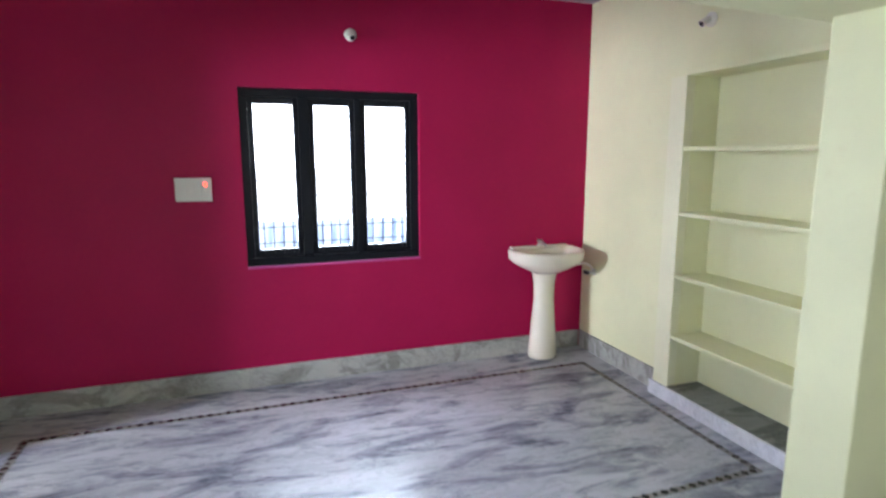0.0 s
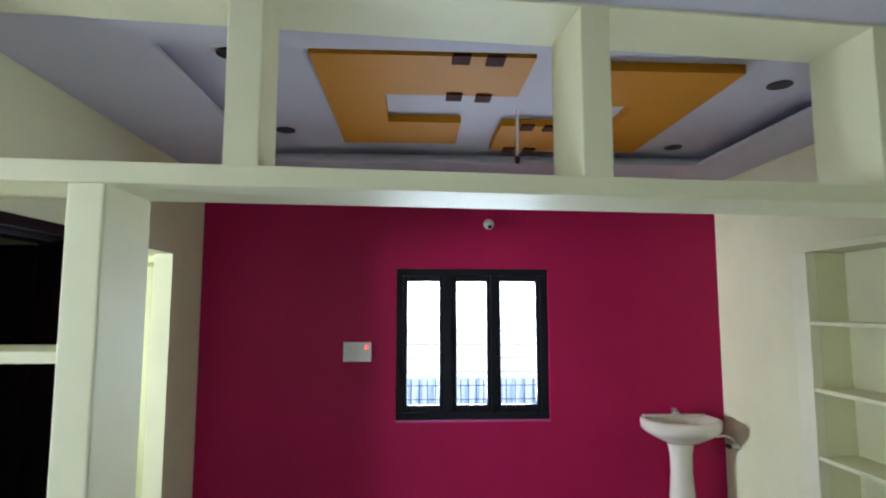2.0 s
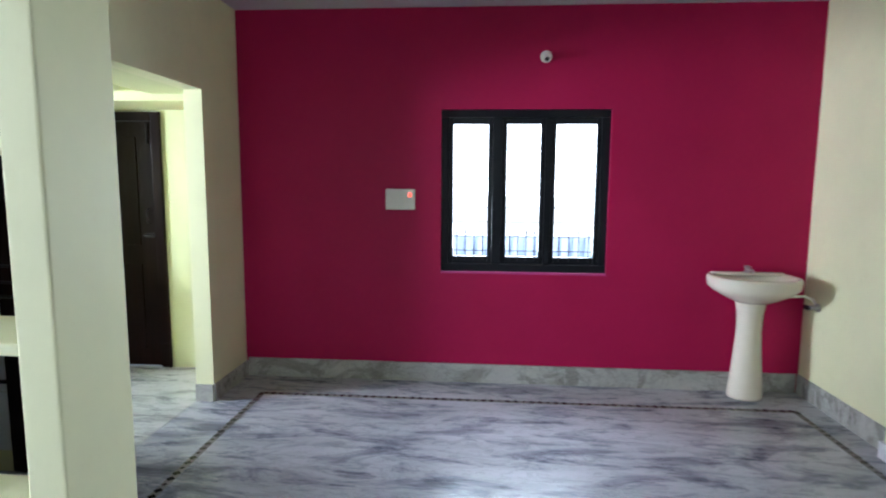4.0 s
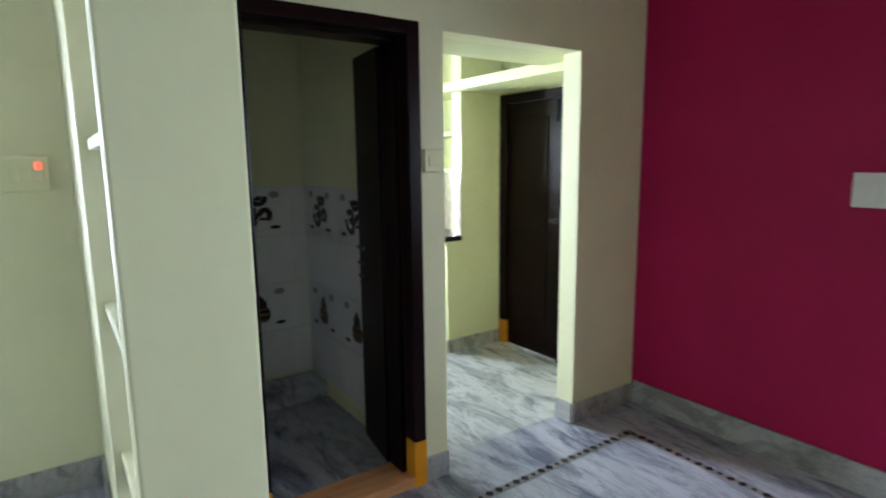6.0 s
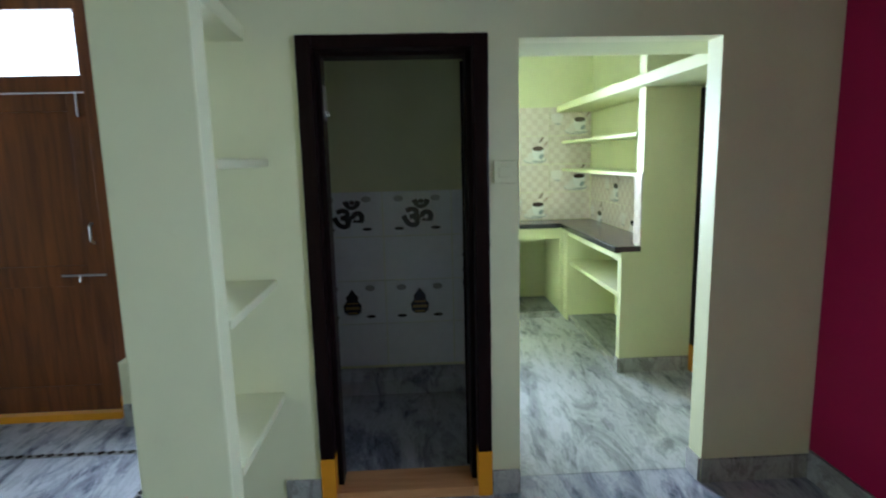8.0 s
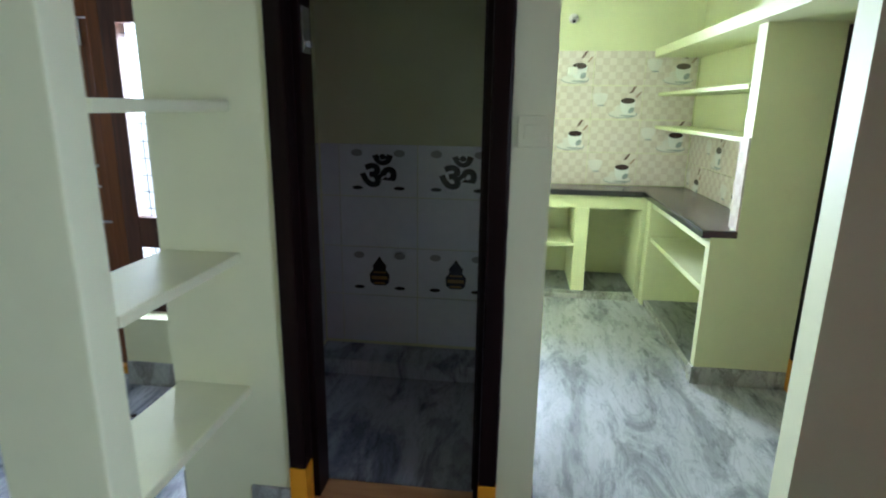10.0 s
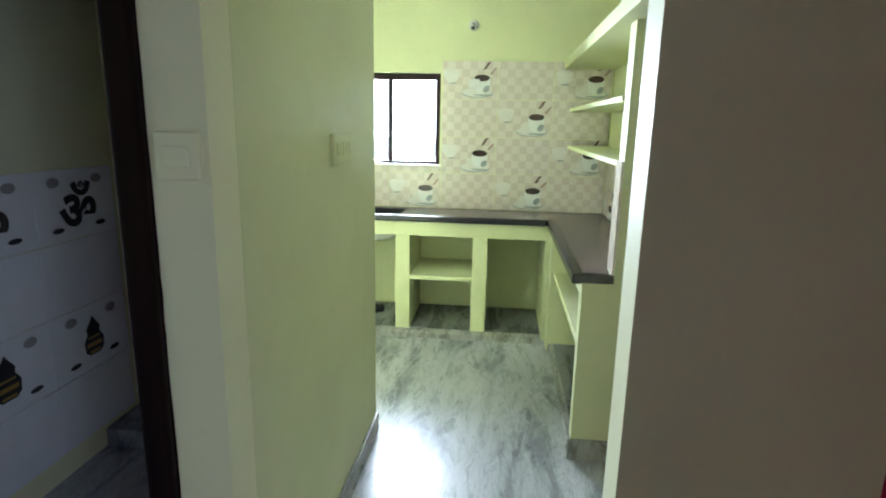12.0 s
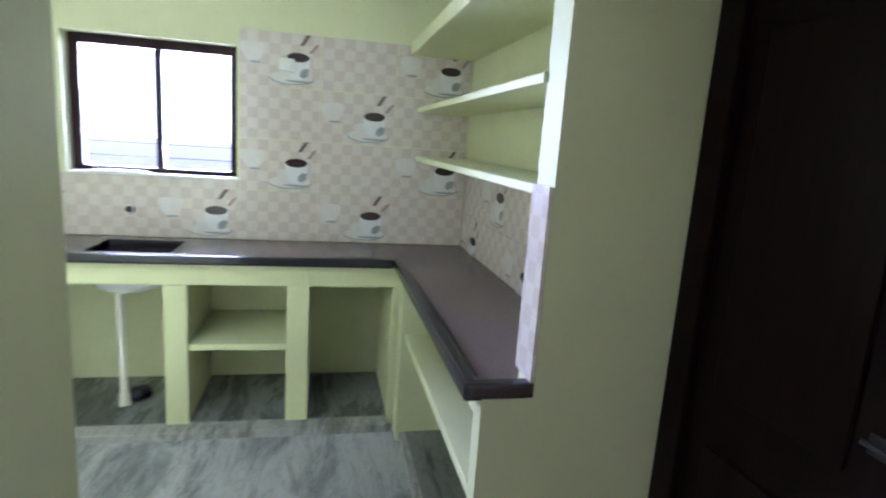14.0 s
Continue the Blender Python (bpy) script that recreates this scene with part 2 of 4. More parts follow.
def slab(name, axis, a0, a1, u, v, holes, low, high, edge, label, category="wall", kind="structure"):
    """A wall, floor or ceiling of real thickness a0..a1 along axis, with openings (u0, u1, v0, v1) right through.
    low, high, edge: materials of the face towards a0, towards a1 and of the edges and reveals."""
    us = sorted({*u, *(h[0] for h in holes), *(h[1] for h in holes)})
    vs = sorted({*v, *(h[2] for h in holes), *(h[3] for h in holes)})
    us, vs = [x for x in us if u[0] <= x <= u[1]], [x for x in vs if v[0] <= x <= v[1]]

    def solid(i, j):
        if not (0 <= i < len(us) - 1 and 0 <= j < len(vs) - 1):
            return False
        cu, cv = (us[i] + us[i + 1]) / 2, (vs[j] + vs[j + 1]) / 2
        return not any(h[0] < cu < h[1] and h[2] < cv < h[3] for h in holes)

    def at(a, p, q):
        return {'x': (a, p, q), 'y': (p, a, q), 'z': (p, q, a)}[axis]

    bm, seen = bmesh.new(), {}

    def vert(a, p, q):
        key = (a, p, q)
        if key not in seen:
            seen[key] = bm.verts.new(at(a, p, q))
        return seen[key]

    for i in range(len(us) - 1):
        for j in range(len(vs) - 1):
            if not solid(i, j):
                continue
            p0, p1, q0, q1 = us[i], us[i + 1], vs[j], vs[j + 1]
            for a, index in ((a0, 0), (a1, 1)):
                bm.faces.new([vert(a, p0, q0), vert(a, p1, q0), vert(a, p1, q1), vert(a, p0, q1)]).material_index = index
            for di, dj, s, e in ((-1, 0, (p0, q0), (p0, q1)), (1, 0, (p1, q0), (p1, q1)), (0, -1, (p0, q0), (p1, q0)), (0, 1, (p0, q1), (p1, q1))):
                if not solid(i + di, j + dj):
                    bm.faces.new([vert(a0, *s), vert(a0, *e), vert(a1, *e), vert(a1, *s)]).material_index = 2
    return thing(name, bm, [low, high, edge], label, category, "", kind)

# ---- large structure ----
H = 2.75
slab("floor", 'z', -0.15, 0.0, (-5.1, 3.4), (-3.3, 4.9), [(-5.2, -2.36, -3.4, 1.45)], FLOOR, FLOOR, FLOOR, "polished grey veined marble floor of the house", "floor")
slab("floor_kitchen", 'z', 0.0004, 0.0014, (-4.779, -1.312), (1.751, 4.599), [(-2.789, -1.3, 1.7, 3.04)], KITCHEN_FLOOR, KITCHEN_FLOOR, KITCHEN_FLOOR, "polished soft grey marble floor of kitchen and passage", "floor")
slab("wall_north", 'y', 4.48, 4.68, (-1.315, 3.35), (0, 3.0), [(0.328, 1.545, 0.840, 2.038)], MAGENTA, OUTSIDE, MAGENTA, "magenta painted wall with a barred window")
slab("wall_west", 'x', -1.315, -1.19, (1.64, 4.479), (0, 2.96), [(2.108, 2.895, -1, 2.11), (3.04, 3.935, -1, 2.10)], LIME, CREAM, CREAM, "cream wall with a dark door frame and an open doorway")
slab("wall_east", 'x', 2.95, 3.2, (-3.0, 4.479), (0, 3.0), [(2.23, 3.345, 0.0, 2.08)], CREAM, OUTSIDE, CREAM, "cream plastered wall with a built-in shelf recess")
slab("wall_passage_south", 'y', 2.93, 3.04, (-2.75, -1.316), (0, 2.96), [], CREAM, LIME, LIME, "lime green wall along the kitchen passage")
slab("wall_pooja_back", 'x', -2.75, -2.665, (1.64, 2.929), (0, 2.96), [], LIME, CREAM, LIME, "plain wall closing the small dark room")
slab("wall_pooja_south", 'y', 1.64, 1.74, (-2.664, -1.316), (0, 2.96), [], CREAM, CREAM, CREAM, "cream wall between hall and small dark room")
slab("wall_hall_west", 'x', -2.30, -2.10, (-3.0, 1.639), (0, 2.96), [(-0.31, 0.73, -1, 2.56), (0.73, 1.19, 0.40, 2.56)], OUTSIDE, CREAM, CREAM, "cream hall wall with door and window openings")
# Unseen window opening, added so daylight reaches the hall from the south.
slab("wall_hall_south", 'y', -3.2, -3.0, (-2.30, 3.2), (0, 3.0), [(-1.85, -0.05, 0.8, 2.2)], OUTSIDE, CREAM, CREAM, "cream hall wall with an unseen window opening added for light")
slab("wall_kitchen_west", 'x', -4.98, -4.78, (1.55, 4.74), (0, 3.0), [(2.245, 3.135, 1.265, 2.017)], OUTSIDE, LIME, LIME, "lime green kitchen wall with a window")
slab("wall_kitchen_south", 'y', 1.55, 1.75, (-4.779, -2.75), (0, 3.0), [], LIME, LIME, LIME, "plain lime green kitchen wall")
slab("wall_kitchen_east", 'x', -2.79, -2.751, (1.751, 2.929), (0, 2.96), [], LIME, LIME, LIME, "plain lime green kitchen wall")
slab("wall_passage_north", 'y', 4.60, 4.74, (-4.779, -1.316), (0, 3.0), [(-2.56, -1.88, -1, 2.04)], LIME, LIME, LIME, "lime green passage wall with a dark door")
slab("wall_behind_counter", 'y', 4.51, 4.599, (-4.779, -2.73), (0, 2.96), [], LIME, LIME, LIME, "lime green wall behind the kitchen shelves")
slab("wall_counter_end", 'x', -2.73, -2.61, (4.19, 4.599), (0.905, 2.96), [], LIME, LIME, LIME, "lime green wall stub closing the kitchen shelves")

TRAY = (-0.56, 2.51, 2.14, 3.88)
COVE = (-0.72, 2.67, 1.98, 4.04)
slab("ceiling", 'z', H, H + 0.025, (-5.1, 3.35), (-3.2, 4.9), [TRAY, (-5.2, -2.36, -3.4, 1.45)], CEIL, CEIL, CEIL, "white ceiling with a sunken tray over the dining area", "ceiling")
slab("ceiling_cove", 'z', H + 0.0255, H + 0.0995, (-5.1, 3.35), (-3.2, 4.9), [COVE, (-5.2, -2.36, -3.4, 1.45)], CEIL, CEIL, CEIL, "plain cove hidden behind the ceiling's lip", "ceiling")
slab("ceiling_tray", 'z', H + 0.10, H + 0.25, (-0.9, 2.85), (1.8, 4.2), [], CEIL, CEIL, CEIL, "lavender white upper panel of the ceiling tray", "ceiling")
slab("roof", 'z', 3.01, 3.15, (-5.1, 3.4), (-3.3, 4.9), [(-5.2, -2.36, -3.4, 1.45)], GROUND, GROUND, GROUND, "plain concrete roof slab", "roof")

# partition between hall and dining area, which runs a little askew
YS, YN, BEAM0, BEAM1, TOP = 1.645, 1.945, 2.10, 2.165, 2.742
ASKEW = Matrix.Translation((-0.446, YS, 0)) @ pose(0, 0, 0, 0, 0, 4.5) @ Matrix.Translation((0.446, -YS, 0))


def askew(bm):
    bm.transform(ASKEW)
    return bm


thing("partition_beam", askew(boxes((-1.20, 2.99, YS, YN, BEAM0, BEAM1), bevel=0.006)), CREAM, "cream horizontal slab crossing the partition at door height", "beam", kind="structure")
thing("ceiling_beam", askew(boxes((-1.20, 2.99, YS, YN, TOP, H + 0.02))), CREAM, "cream beam under the ceiling over the partition", "beam", kind="structure")
for x0, x1 in ((-0.112, -0.007), (1.013, 1.116), (2.11, 2.21)):
    thing("partition_post", askew(boxes((x0, x1, YS + 0.002, YN - 0.002, BEAM1 - 0.01, TOP + 0.01), bevel=0.005)), CREAM, "short cream post between two slabs of the partition", "post", "partition posts", "structure")
thing("pillar", boxes((-0.545, -0.437, YS + 0.012, YN + 0.004, 0.0, BEAM0 + 0.01), bevel=0.008), CREAM, "cream plastered pillar beside open shelves", "pillar", kind="structure")
thing("pillar", askew(boxes((2.44, 2.99, YS, YN - 0.06, 0.0, BEAM0 + 0.01), bevel=0.008)), CREAM, "broad cream plastered pier beside recessed shelves", "pillar", kind="structure")
for z in (0.56, 1.088, 1.618):
    thing("corner_shelf", boxes((-1.189, -0.546, YS + 0.02, YN + 0.009, z - 0.035, z), bevel=0.006), CREAM, "cream plastered shelf between pillar and wall", "shelf", "partition shelves")

# built-in shelf recess
recess = base("shelf_recess", (2.95, 2.78, 0), "cream plastered recess with five open shelves", "shelves")
part_at("back_panel", boxes((3.14, 3.19, 2.16, 3.36, 0.0, 2.09)), CREAM, recess)
part_at("side_jamb", boxes((2.885, 2.949, 3.345, 3.48, 0.0, 2.073), bevel=0.004), PALE_CREAM, recess)
part_at("side_jamb", boxes((2.885, 2.949, 2.18, 2.23, 0.0, 2.073), bevel=0.004), PALE_CREAM, recess)
part_at("top_slab", boxes((2.88, 3.139, 2.18, 3.365, 2.073, 2.105), bevel=0.004), CREAM, recess)
part_at("plinth", boxes((2.87, 3.139, 2.18, 3.505, 0.0, 0.095), bevel=0.004), PALE_STONE, recess, "pale marble plinth")
# The niche's shade is put into this floor's darker colour.
part_at("niche_floor", boxes((2.885, 3.139, 2.232, 3.344, 0.0952, 0.099)), SHADED_MARBLE, recess, "grey marble niche floor with shade in its colour")
for z in (0.45, 0.85, 1.25, 1.65):
    part_at("shelf", boxes((2.89, 3.139, 2.231, 3.344, z - 0.024, z), bevel=0.004), CREAM, recess)

# skirting
S, T = 0.145, 0.016
WX = -1.189
for name, row in (("baseboard", (-1.172, 2.93, 4.48 - T, 4.479, 0, S)), ("baseboard", (WX, WX + T, 3.936, 4.478, 0, 0.12)),
                  ("baseboard", (WX, WX + T, 2.908, 3.04, 0, 0.12)), ("baseboard", (WX, WX + T, 1.93, 2.095, 0, 0.12)),
                  ("baseboard", (2.95 - T, 2.949, 3.507, 4.463, 0, S)),
                  ("baseboard", (-2.099, -2.10 + T, 0.735, 1.638, 0, S)), ("baseboard", (-2.08, -1.2, 1.64 - T, 1.639, 0, S)),
                  ("baseboard", (-1.315, -1.19, 3.935 - T, 3.934, 0, 0.12)), ("baseboard", (-2.609, -2.61 + T, 4.048, 4.57, 0, 0.11)),
                  ("baseboard", (-2.75, -1.36, 3.041, 3.04 + T, 0, 0.10)), ("baseboard", (-2.67, -2.60, 4.048 - T, 4.047, 0, 0.11))):
    thing(name, boxes(row, bevel=0.003), SKIRT, "grey marble skirting along the foot of the wall", "skirting", kind="structure")

# floor inlay of dark stone
strip = boxes((-0.94, -0.90, 2.49, 4.13, 0, 0.003), (2.73, 2.77, 2.49, 4.13, 0, 0.003), (-0.899, 2.729, 4.09, 4.13, 0, 0.003), (-0.899, 2.729, 2.49, 2.53, 0, 0.003),
              (-1.78, -1.74, -2.5, 1.2, 0, 0.003), (-1.739, 2.5, 1.16, 1.2, 0, 0.003))
inlay = thing("floor_inlay", strip, INLAY_GREY, "thin grey stone border set in the marble floor", "inlay", kind="structure")


def inlay_pieces(line, n):
    bm = bmesh.new()
    for (ax, ay), (bx, by) in line:
        steps = int(math.hypot(bx - ax, by - ay) / 0.055)
        for i in range(steps):
            f = (i + 0.5) / steps
            x, y = ax + (bx - ax) * f, ay + (by - ay) * f
            r = 0.024 if i % 3 else 0.015
            vs = [bm.verts.new((x + r * dx, y + r * dy, 0.0045)) for dx, dy in ((1, 0), (0, 1), (-1, 0), (0, -1))]
            bm.faces.new(vs)
    return bm


pieces = inlay_pieces([((-0.92, 2.51), (-0.92, 4.11)), ((2.75, 2.51), (2.75, 4.11)), ((-0.92, 4.11), (2.75, 4.11)), ((-0.92, 2.51), (2.75, 2.51)), ((-1.76, -2.5), (-1.76, 1.18)), ((-1.76, 1.18), (2.5, 1.18))], 0)
tagged(part("inlay_diamonds", pieces, INLAY, inlay, "small black stone diamonds"), kind="stuff")

# ochre ceiling pattern
ZT = H + 0.10


def ochre(rows, label):
    return thing("ceiling_panel", boxes(*rows), OCHRE, label, "ceiling panel", "ceiling panels")


P = 0.045
ochre([(0.01, 0.31, 2.30, 3.60, ZT - P, ZT), (0.3101, 0.985, 2.30, 2.75, ZT - P, ZT), (0.3101, 0.731, 3.176, 3.60, ZT - P, ZT)], "ochre painted raised ceiling panel shaped like a bracket")
ochre([(1.63, 1.98, 2.41, 3.75, ZT - P, ZT), (1.22, 1.6299, 2.41, 2.86, ZT - P, ZT), (0.975, 1.6299, 3.215, 3.75, ZT - P, ZT)], "ochre painted raised ceiling panel shaped like a bracket")
for x, y in ((0.66, 2.31), (0.81, 2.32), (0.66, 2.75), (0.81, 2.76), (1.13, 3.22), (1.27, 3.23), (1.10, 3.70), (1.24, 3.71)):
    thing("ceiling_accent", boxes((x - 0.04, x + 0.04, y - 0.04, y + 0.05, ZT - P - 0.012, ZT - P + 0.004), bevel=0.003), BROWN, "small square brown accent on the ochre ceiling panel", "ceiling accent", "ceiling accents")
for x, y in ((-0.35, 2.42), (2.29, 2.63), (2.27, 3.75), (-0.35, 3.50)):
    spot = base("downlight", (x, y, ZT), "round empty downlight hole in the ceiling", "downlight", "downlights")
    part("ring", lathe(bmesh.new(), 0, 0, [(0.045, -0.001), (0.06, -0.001), (0.06, -0.006), (0.045, -0.006)], 24), IRON, spot)
    part("cup", lathe(bmesh.new(), 0, 0, [(0.046, -0.004), (0.046, -0.002)], 24), INLAY, spot, "dark hole")
hook = base("fan_rod", (1.04, 3.06, ZT), "thin white rod hanging from the ceiling", "fan rod")
part("rod", tube(bmesh.new(), [(0, 0, 0), (0, 0, -0.27)], 0.008), PLASTIC, hook)
part("end_cap", tube(bmesh.new(), [(0, 0, -0.27), (0, 0, -0.31)], 0.014), BROWN, hook)

# outside
slab("ground", 'z', -0.4, -0.16, (-80, 80), (-80, 80), [], GROUND, GROUND, GROUND, "plain concrete ground around the house", "ground")
haze = bmesh.new()
rim0 = [haze.verts.new((74 * math.cos(k * math.tau / 48), 74 * math.sin(k * math.tau / 48), -1)) for k in range(48)]
rim1 = [haze.verts.new((74 * math.cos(k * math.tau / 48), 74 * math.sin(k * math.tau / 48), 30)) for k in range(48)]
for k in range(48):
    haze.faces.new((rim0[k], rim0[(k + 1) % 48], rim1[(k + 1) % 48], rim1[k]))
HAZE = shader("bright_hazy_sky", 1.0)[0]
HAZE.node_tree.nodes["Principled BSDF"].inputs["Emission Color"].default_value = (0.93, 0.96, 1.0, 1)
HAZE.node_tree.nodes["Principled BSDF"].inputs["Emission Strength"].default_value = 1.8
thing("backdrop", haze, HAZE, "bright hazy sky far beyond the house", "backdrop", kind="structure")
yard = thing("yard_wall", boxes((-4, 6, 6.5, 6.7, -0.16, 0.93)), YARD, "pale blue painted yard wall outside the window", "wall", kind="structure")
for i in range(24):
    part("rib", boxes((-0.6 + i * 0.13, -0.55 + i * 0.13, 6.44, 6.499, -0.16, 0.95)), YARD, yard)


# ---- dining window ----
win = base("window_1", (0.92, 4.52, 0.86), "black wooden three-light window with iron bars", "window", kind="structure")
FY0, FY1 = 4.515, 4.60
X0, X1, Z0, Z1 = 0.326, 1.546, 0.852, 2.040
part_at("window_frame", boxes((X0, X1, FY0, FY1, Z1 - 0.055, Z1), (X0, X1, FY0, FY1, Z0, Z0 + 0.055), (X0, X0 + 0.055, FY0, FY1, Z0 + 0.0551, Z1 - 0.0551), (X1 - 0.06, X1, FY0, FY1, Z0 + 0.0551, Z1 - 0.0551),
                              (0.705, 0.775, FY0, FY1, Z0 + 0.0551, Z1 - 0.0551), (1.085, 1.13, FY0, FY1, Z0 + 0.0551, Z1 - 0.0551), bevel=0.004), BLACK_PAINT, win)
for x0, x1 in ((X0 + 0.0555, 0.7045), (0.7755, 1.0845), (1.1305, X1 - 0.0605)):
    za, zb = Z0 + 0.056, Z1 - 0.056
    sash = part_at("casement", boxes((x0, x0 + 0.034, 4.53, 4.575, za, zb), (x1 - 0.034, x1, 4.53, 4.575, za, zb),
                                     (x0 + 0.0341, x1 - 0.0341, 4.53, 4.575, zb - 0.045, zb), (x0 + 0.0341, x1 - 0.0341, 4.53, 4.575, za, za + 0.055), bevel=0.004), BLACK_PAINT, win)
    for i in range(9):
        z = 1.01 + i * 0.107
        part_at("bar", tube(bmesh.new(), [(x0 + 0.001, 4.512, z), (x1 - 0.001, 4.512, z)], 0.0035, 6), IRON, sash)
    for i in range(4):
        x = x0 + 0.034 + (x1 - x0 - 0.068) * (i + 0.5) / 4
        part_at("upright_bar", tube(bmesh.new(), [(x, 4.506, za + 0.03), (x, 4.506, 1.165)], 0.004, 6), IRON, sash)
thing("window_sill", boxes((0.329, 1.544, 4.474, 4.514, 0.840, 0.8525), bevel=0.002), paint("pink_sill_paint", (0.50, 0.07, 0.26)), "narrow pink painted sill under the window", "sill", kind="structure")

# ---- wash basin ----
basin = base("wash_basin", (2.515, 4.315, 0.012), "cream ceramic pedestal wash basin beside the wall", "wash basin")


def basin_bowl():
    bm = bmesh.new()
    n = 48

    def ring(grow, z, shift=0.0):
        out = []
        for k in range(n):
            a = k * math.tau / n
            c, s = math.cos(a), math.sin(a)
            x = 0.295 * grow * math.copysign(abs(c) ** (0.86 if s < 0 else 0.62), c)
            y = (0.25 if s < 0 else 0.150) * grow * math.copysign(abs(s) ** (0.9 if s < 0 else 0.45), s)
            out.append(bm.verts.new((x, y + shift, z)))
        return out
    rows = [ring(0.36, 0.69), ring(0.55, 0.715), ring(0.86, 0.765), ring(0.98, 0.80), ring(1.0, 0.855), ring(0.985, 0.87), ring(0.93, 0.874),
            ring(0.86, 0.866, -0.015), ring(0.78, 0.83, -0.02), ring(0.55, 0.775, -0.02), ring(0.18, 0.758, -0.02)]
    for a, b in zip(rows, rows[1:]):
        for k in range(n):
            bm.faces.new((a[k], a[(k + 1) % n], b[(k + 1) % n], b[k]))
    bm.faces.new(rows[0][::-1])
    bm.faces.new(rows[-1])
    return bm


part("bowl", basin_bowl(), CERAMIC, basin, smooth=True)
part("splash_ledge", boxes((-0.25, 0.25, 0.085, 0.135, 0.862, 0.884), bevel=0.01), CERAMIC, basin, smooth=True)
part("pedestal", lathe(bmesh.new(), 0, 0.02, [(0.115, 0.0), (0.12, 0.02), (0.112, 0.10), (0.095, 0.30), (0.082, 0.48), (0.085, 0.60), (0.10, 0.68), (0.13, 0.735)], 32, 1.0, 0.85), CERAMIC, basin, smooth=True)
tap = part("tap", lathe(bmesh.new(), 0.0, 0.105, [(0.026, 0.884), (0.026, 0.89), (0.017, 0.895), (0.017, 0.912), (0.024, 0.916), (0.024, 0.926), (0.010, 0.932)], 16), STEEL, basin, "chrome tap", True)
part("spout", tube(bmesh.new(), [(0, 0.105, 0.90), (0, 0.06, 0.91), (0, 0.02, 0.907), (0, 0.008, 0.893)], 0.009), STEEL, tap, smooth=True)
part("drain", lathe(bmesh.new(), 0, -0.02, [(0.028, 0.758), (0.028, 0.761), (0.012, 0.7605)], 20), STEEL, basin)
hose = base("water_hose", (2.95, 4.30, 0.68), "white flexible water hose with a chrome wall valve", "hose")
part_at("hose", tube(bmesh.new(), [(2.60, 4.36, 0.74), (2.70, 4.34, 0.735), (2.78, 4.32, 0.745), (2.86, 4.31, 0.75), (2.91, 4.305, 0.73), (2.925, 4.30, 0.70)], 0.009), HOSE, hose, smooth=True)
valve = part_at("valve", tube(bmesh.new(), [(2.949, 4.30, 0.675), (2.94, 4.30, 0.675), (2.92, 4.30, 0.675), (2.88, 4.30, 0.675)], [0.028, 0.028, 0.014, 0.016], 12), STEEL, hose, "chrome stop valve", True)
part_at("valve_handle", boxes((2.865, 2.885, 4.27, 4.33, 0.66, 0.69), bevel=0.006), IRON, valve)


# ---- switch boards, bulb holders ----
def switch_board(name, axis, at, w, h, rows, label, led=True, face=PLASTIC):
    """A flat plate with rockers; axis is the way it faces: 'y-' or 'x+' or 'y+'."""
    turn = {'y-': 0, 'x+': 90, 'y+': 180}[axis]
    ob = base(name, (0, 0, 0), label, "switch board")
    ob.matrix_basis = Matrix.Translation(at) @ pose(0, 0, 0, 0, 0, turn)
    part("plate", boxes((-w / 2, w / 2, -0.018, 0, -h / 2, h / 2), bevel=0.005), face, ob)
    n = rows
    for i in range(n):
        x = -w / 2 + w * (i + 1) / (n + 1)
        part("switch", boxes((x - w * 0.3 / n, x + w * 0.3 / n, -0.024, -0.017, -h * 0.22, h * 0.22), bevel=0.003), face, ob)
    if led:
        part("indicator", boxes((w * 0.28, w * 0.28 + 0.022, -0.0255, -0.0175, h * 0.12, h * 0.12 + 0.03), bevel=0.002), LED, ob, "glowing red indicator")
    return ob


switch_board("switch_board", 'y-', (0.027, 4.48, 1.386), 0.218, 0.152, 4, "white switch board with a red indicator on magenta wall")
switch_board("switch_board", 'x+', (-1.19, 2.975, 1.535), 0.10, 0.10, 1, "small cream switch plate between door and doorway", False, CREAM)
switch_board("switch_board", 'x+', (-2.10, 1.45, 1.50), 0.20, 0.15, 4, "cream switch board with a red indicator beside window", True, CREAM)
switch_board("switch_board", 'y+', (-2.15, 3.04, 1.515), 0.24, 0.11, 5, "cream painted switch board on the passage wall", False, LIME)


def bulb_holder(at, way, label):
    ob = base("bulb_holder", at, label, "bulb holder", "bulb holders")
    w = Vector(way)
    part("rose", tube(bmesh.new(), [(0, 0, 0), 0.012 * w, 0.02 * w], [0.042, 0.042, 0.03], 18), PLASTIC, ob)
    part("holder", tube(bmesh.new(), [0.02 * w, 0.05 * w + Vector((0, 0, -0.012)), 0.075 * w + Vector((0, 0, -0.03))], [0.02, 0.02, 0.023], 14), PLASTIC, ob)
    part("socket", tube(bmesh.new(), [0.0751 * w + Vector((0, 0, -0.0301)), 0.077 * w + Vector((0, 0, -0.0315))], 0.016, 14), IRON, ob, "dark socket mouth")


bulb_holder((1.067, 4.479, 2.40), (0, -1, 0), "white bulb holder on the magenta wall")
bulb_holder((2.949, 3.25, 2.375), (-1, 0, 0), "white bulb holder on cream wall over the shelves")
bulb_holder((-4.779, 3.39, 2.38), (1, 0, 0), "brown and white bulb holder over kitchen tiles")

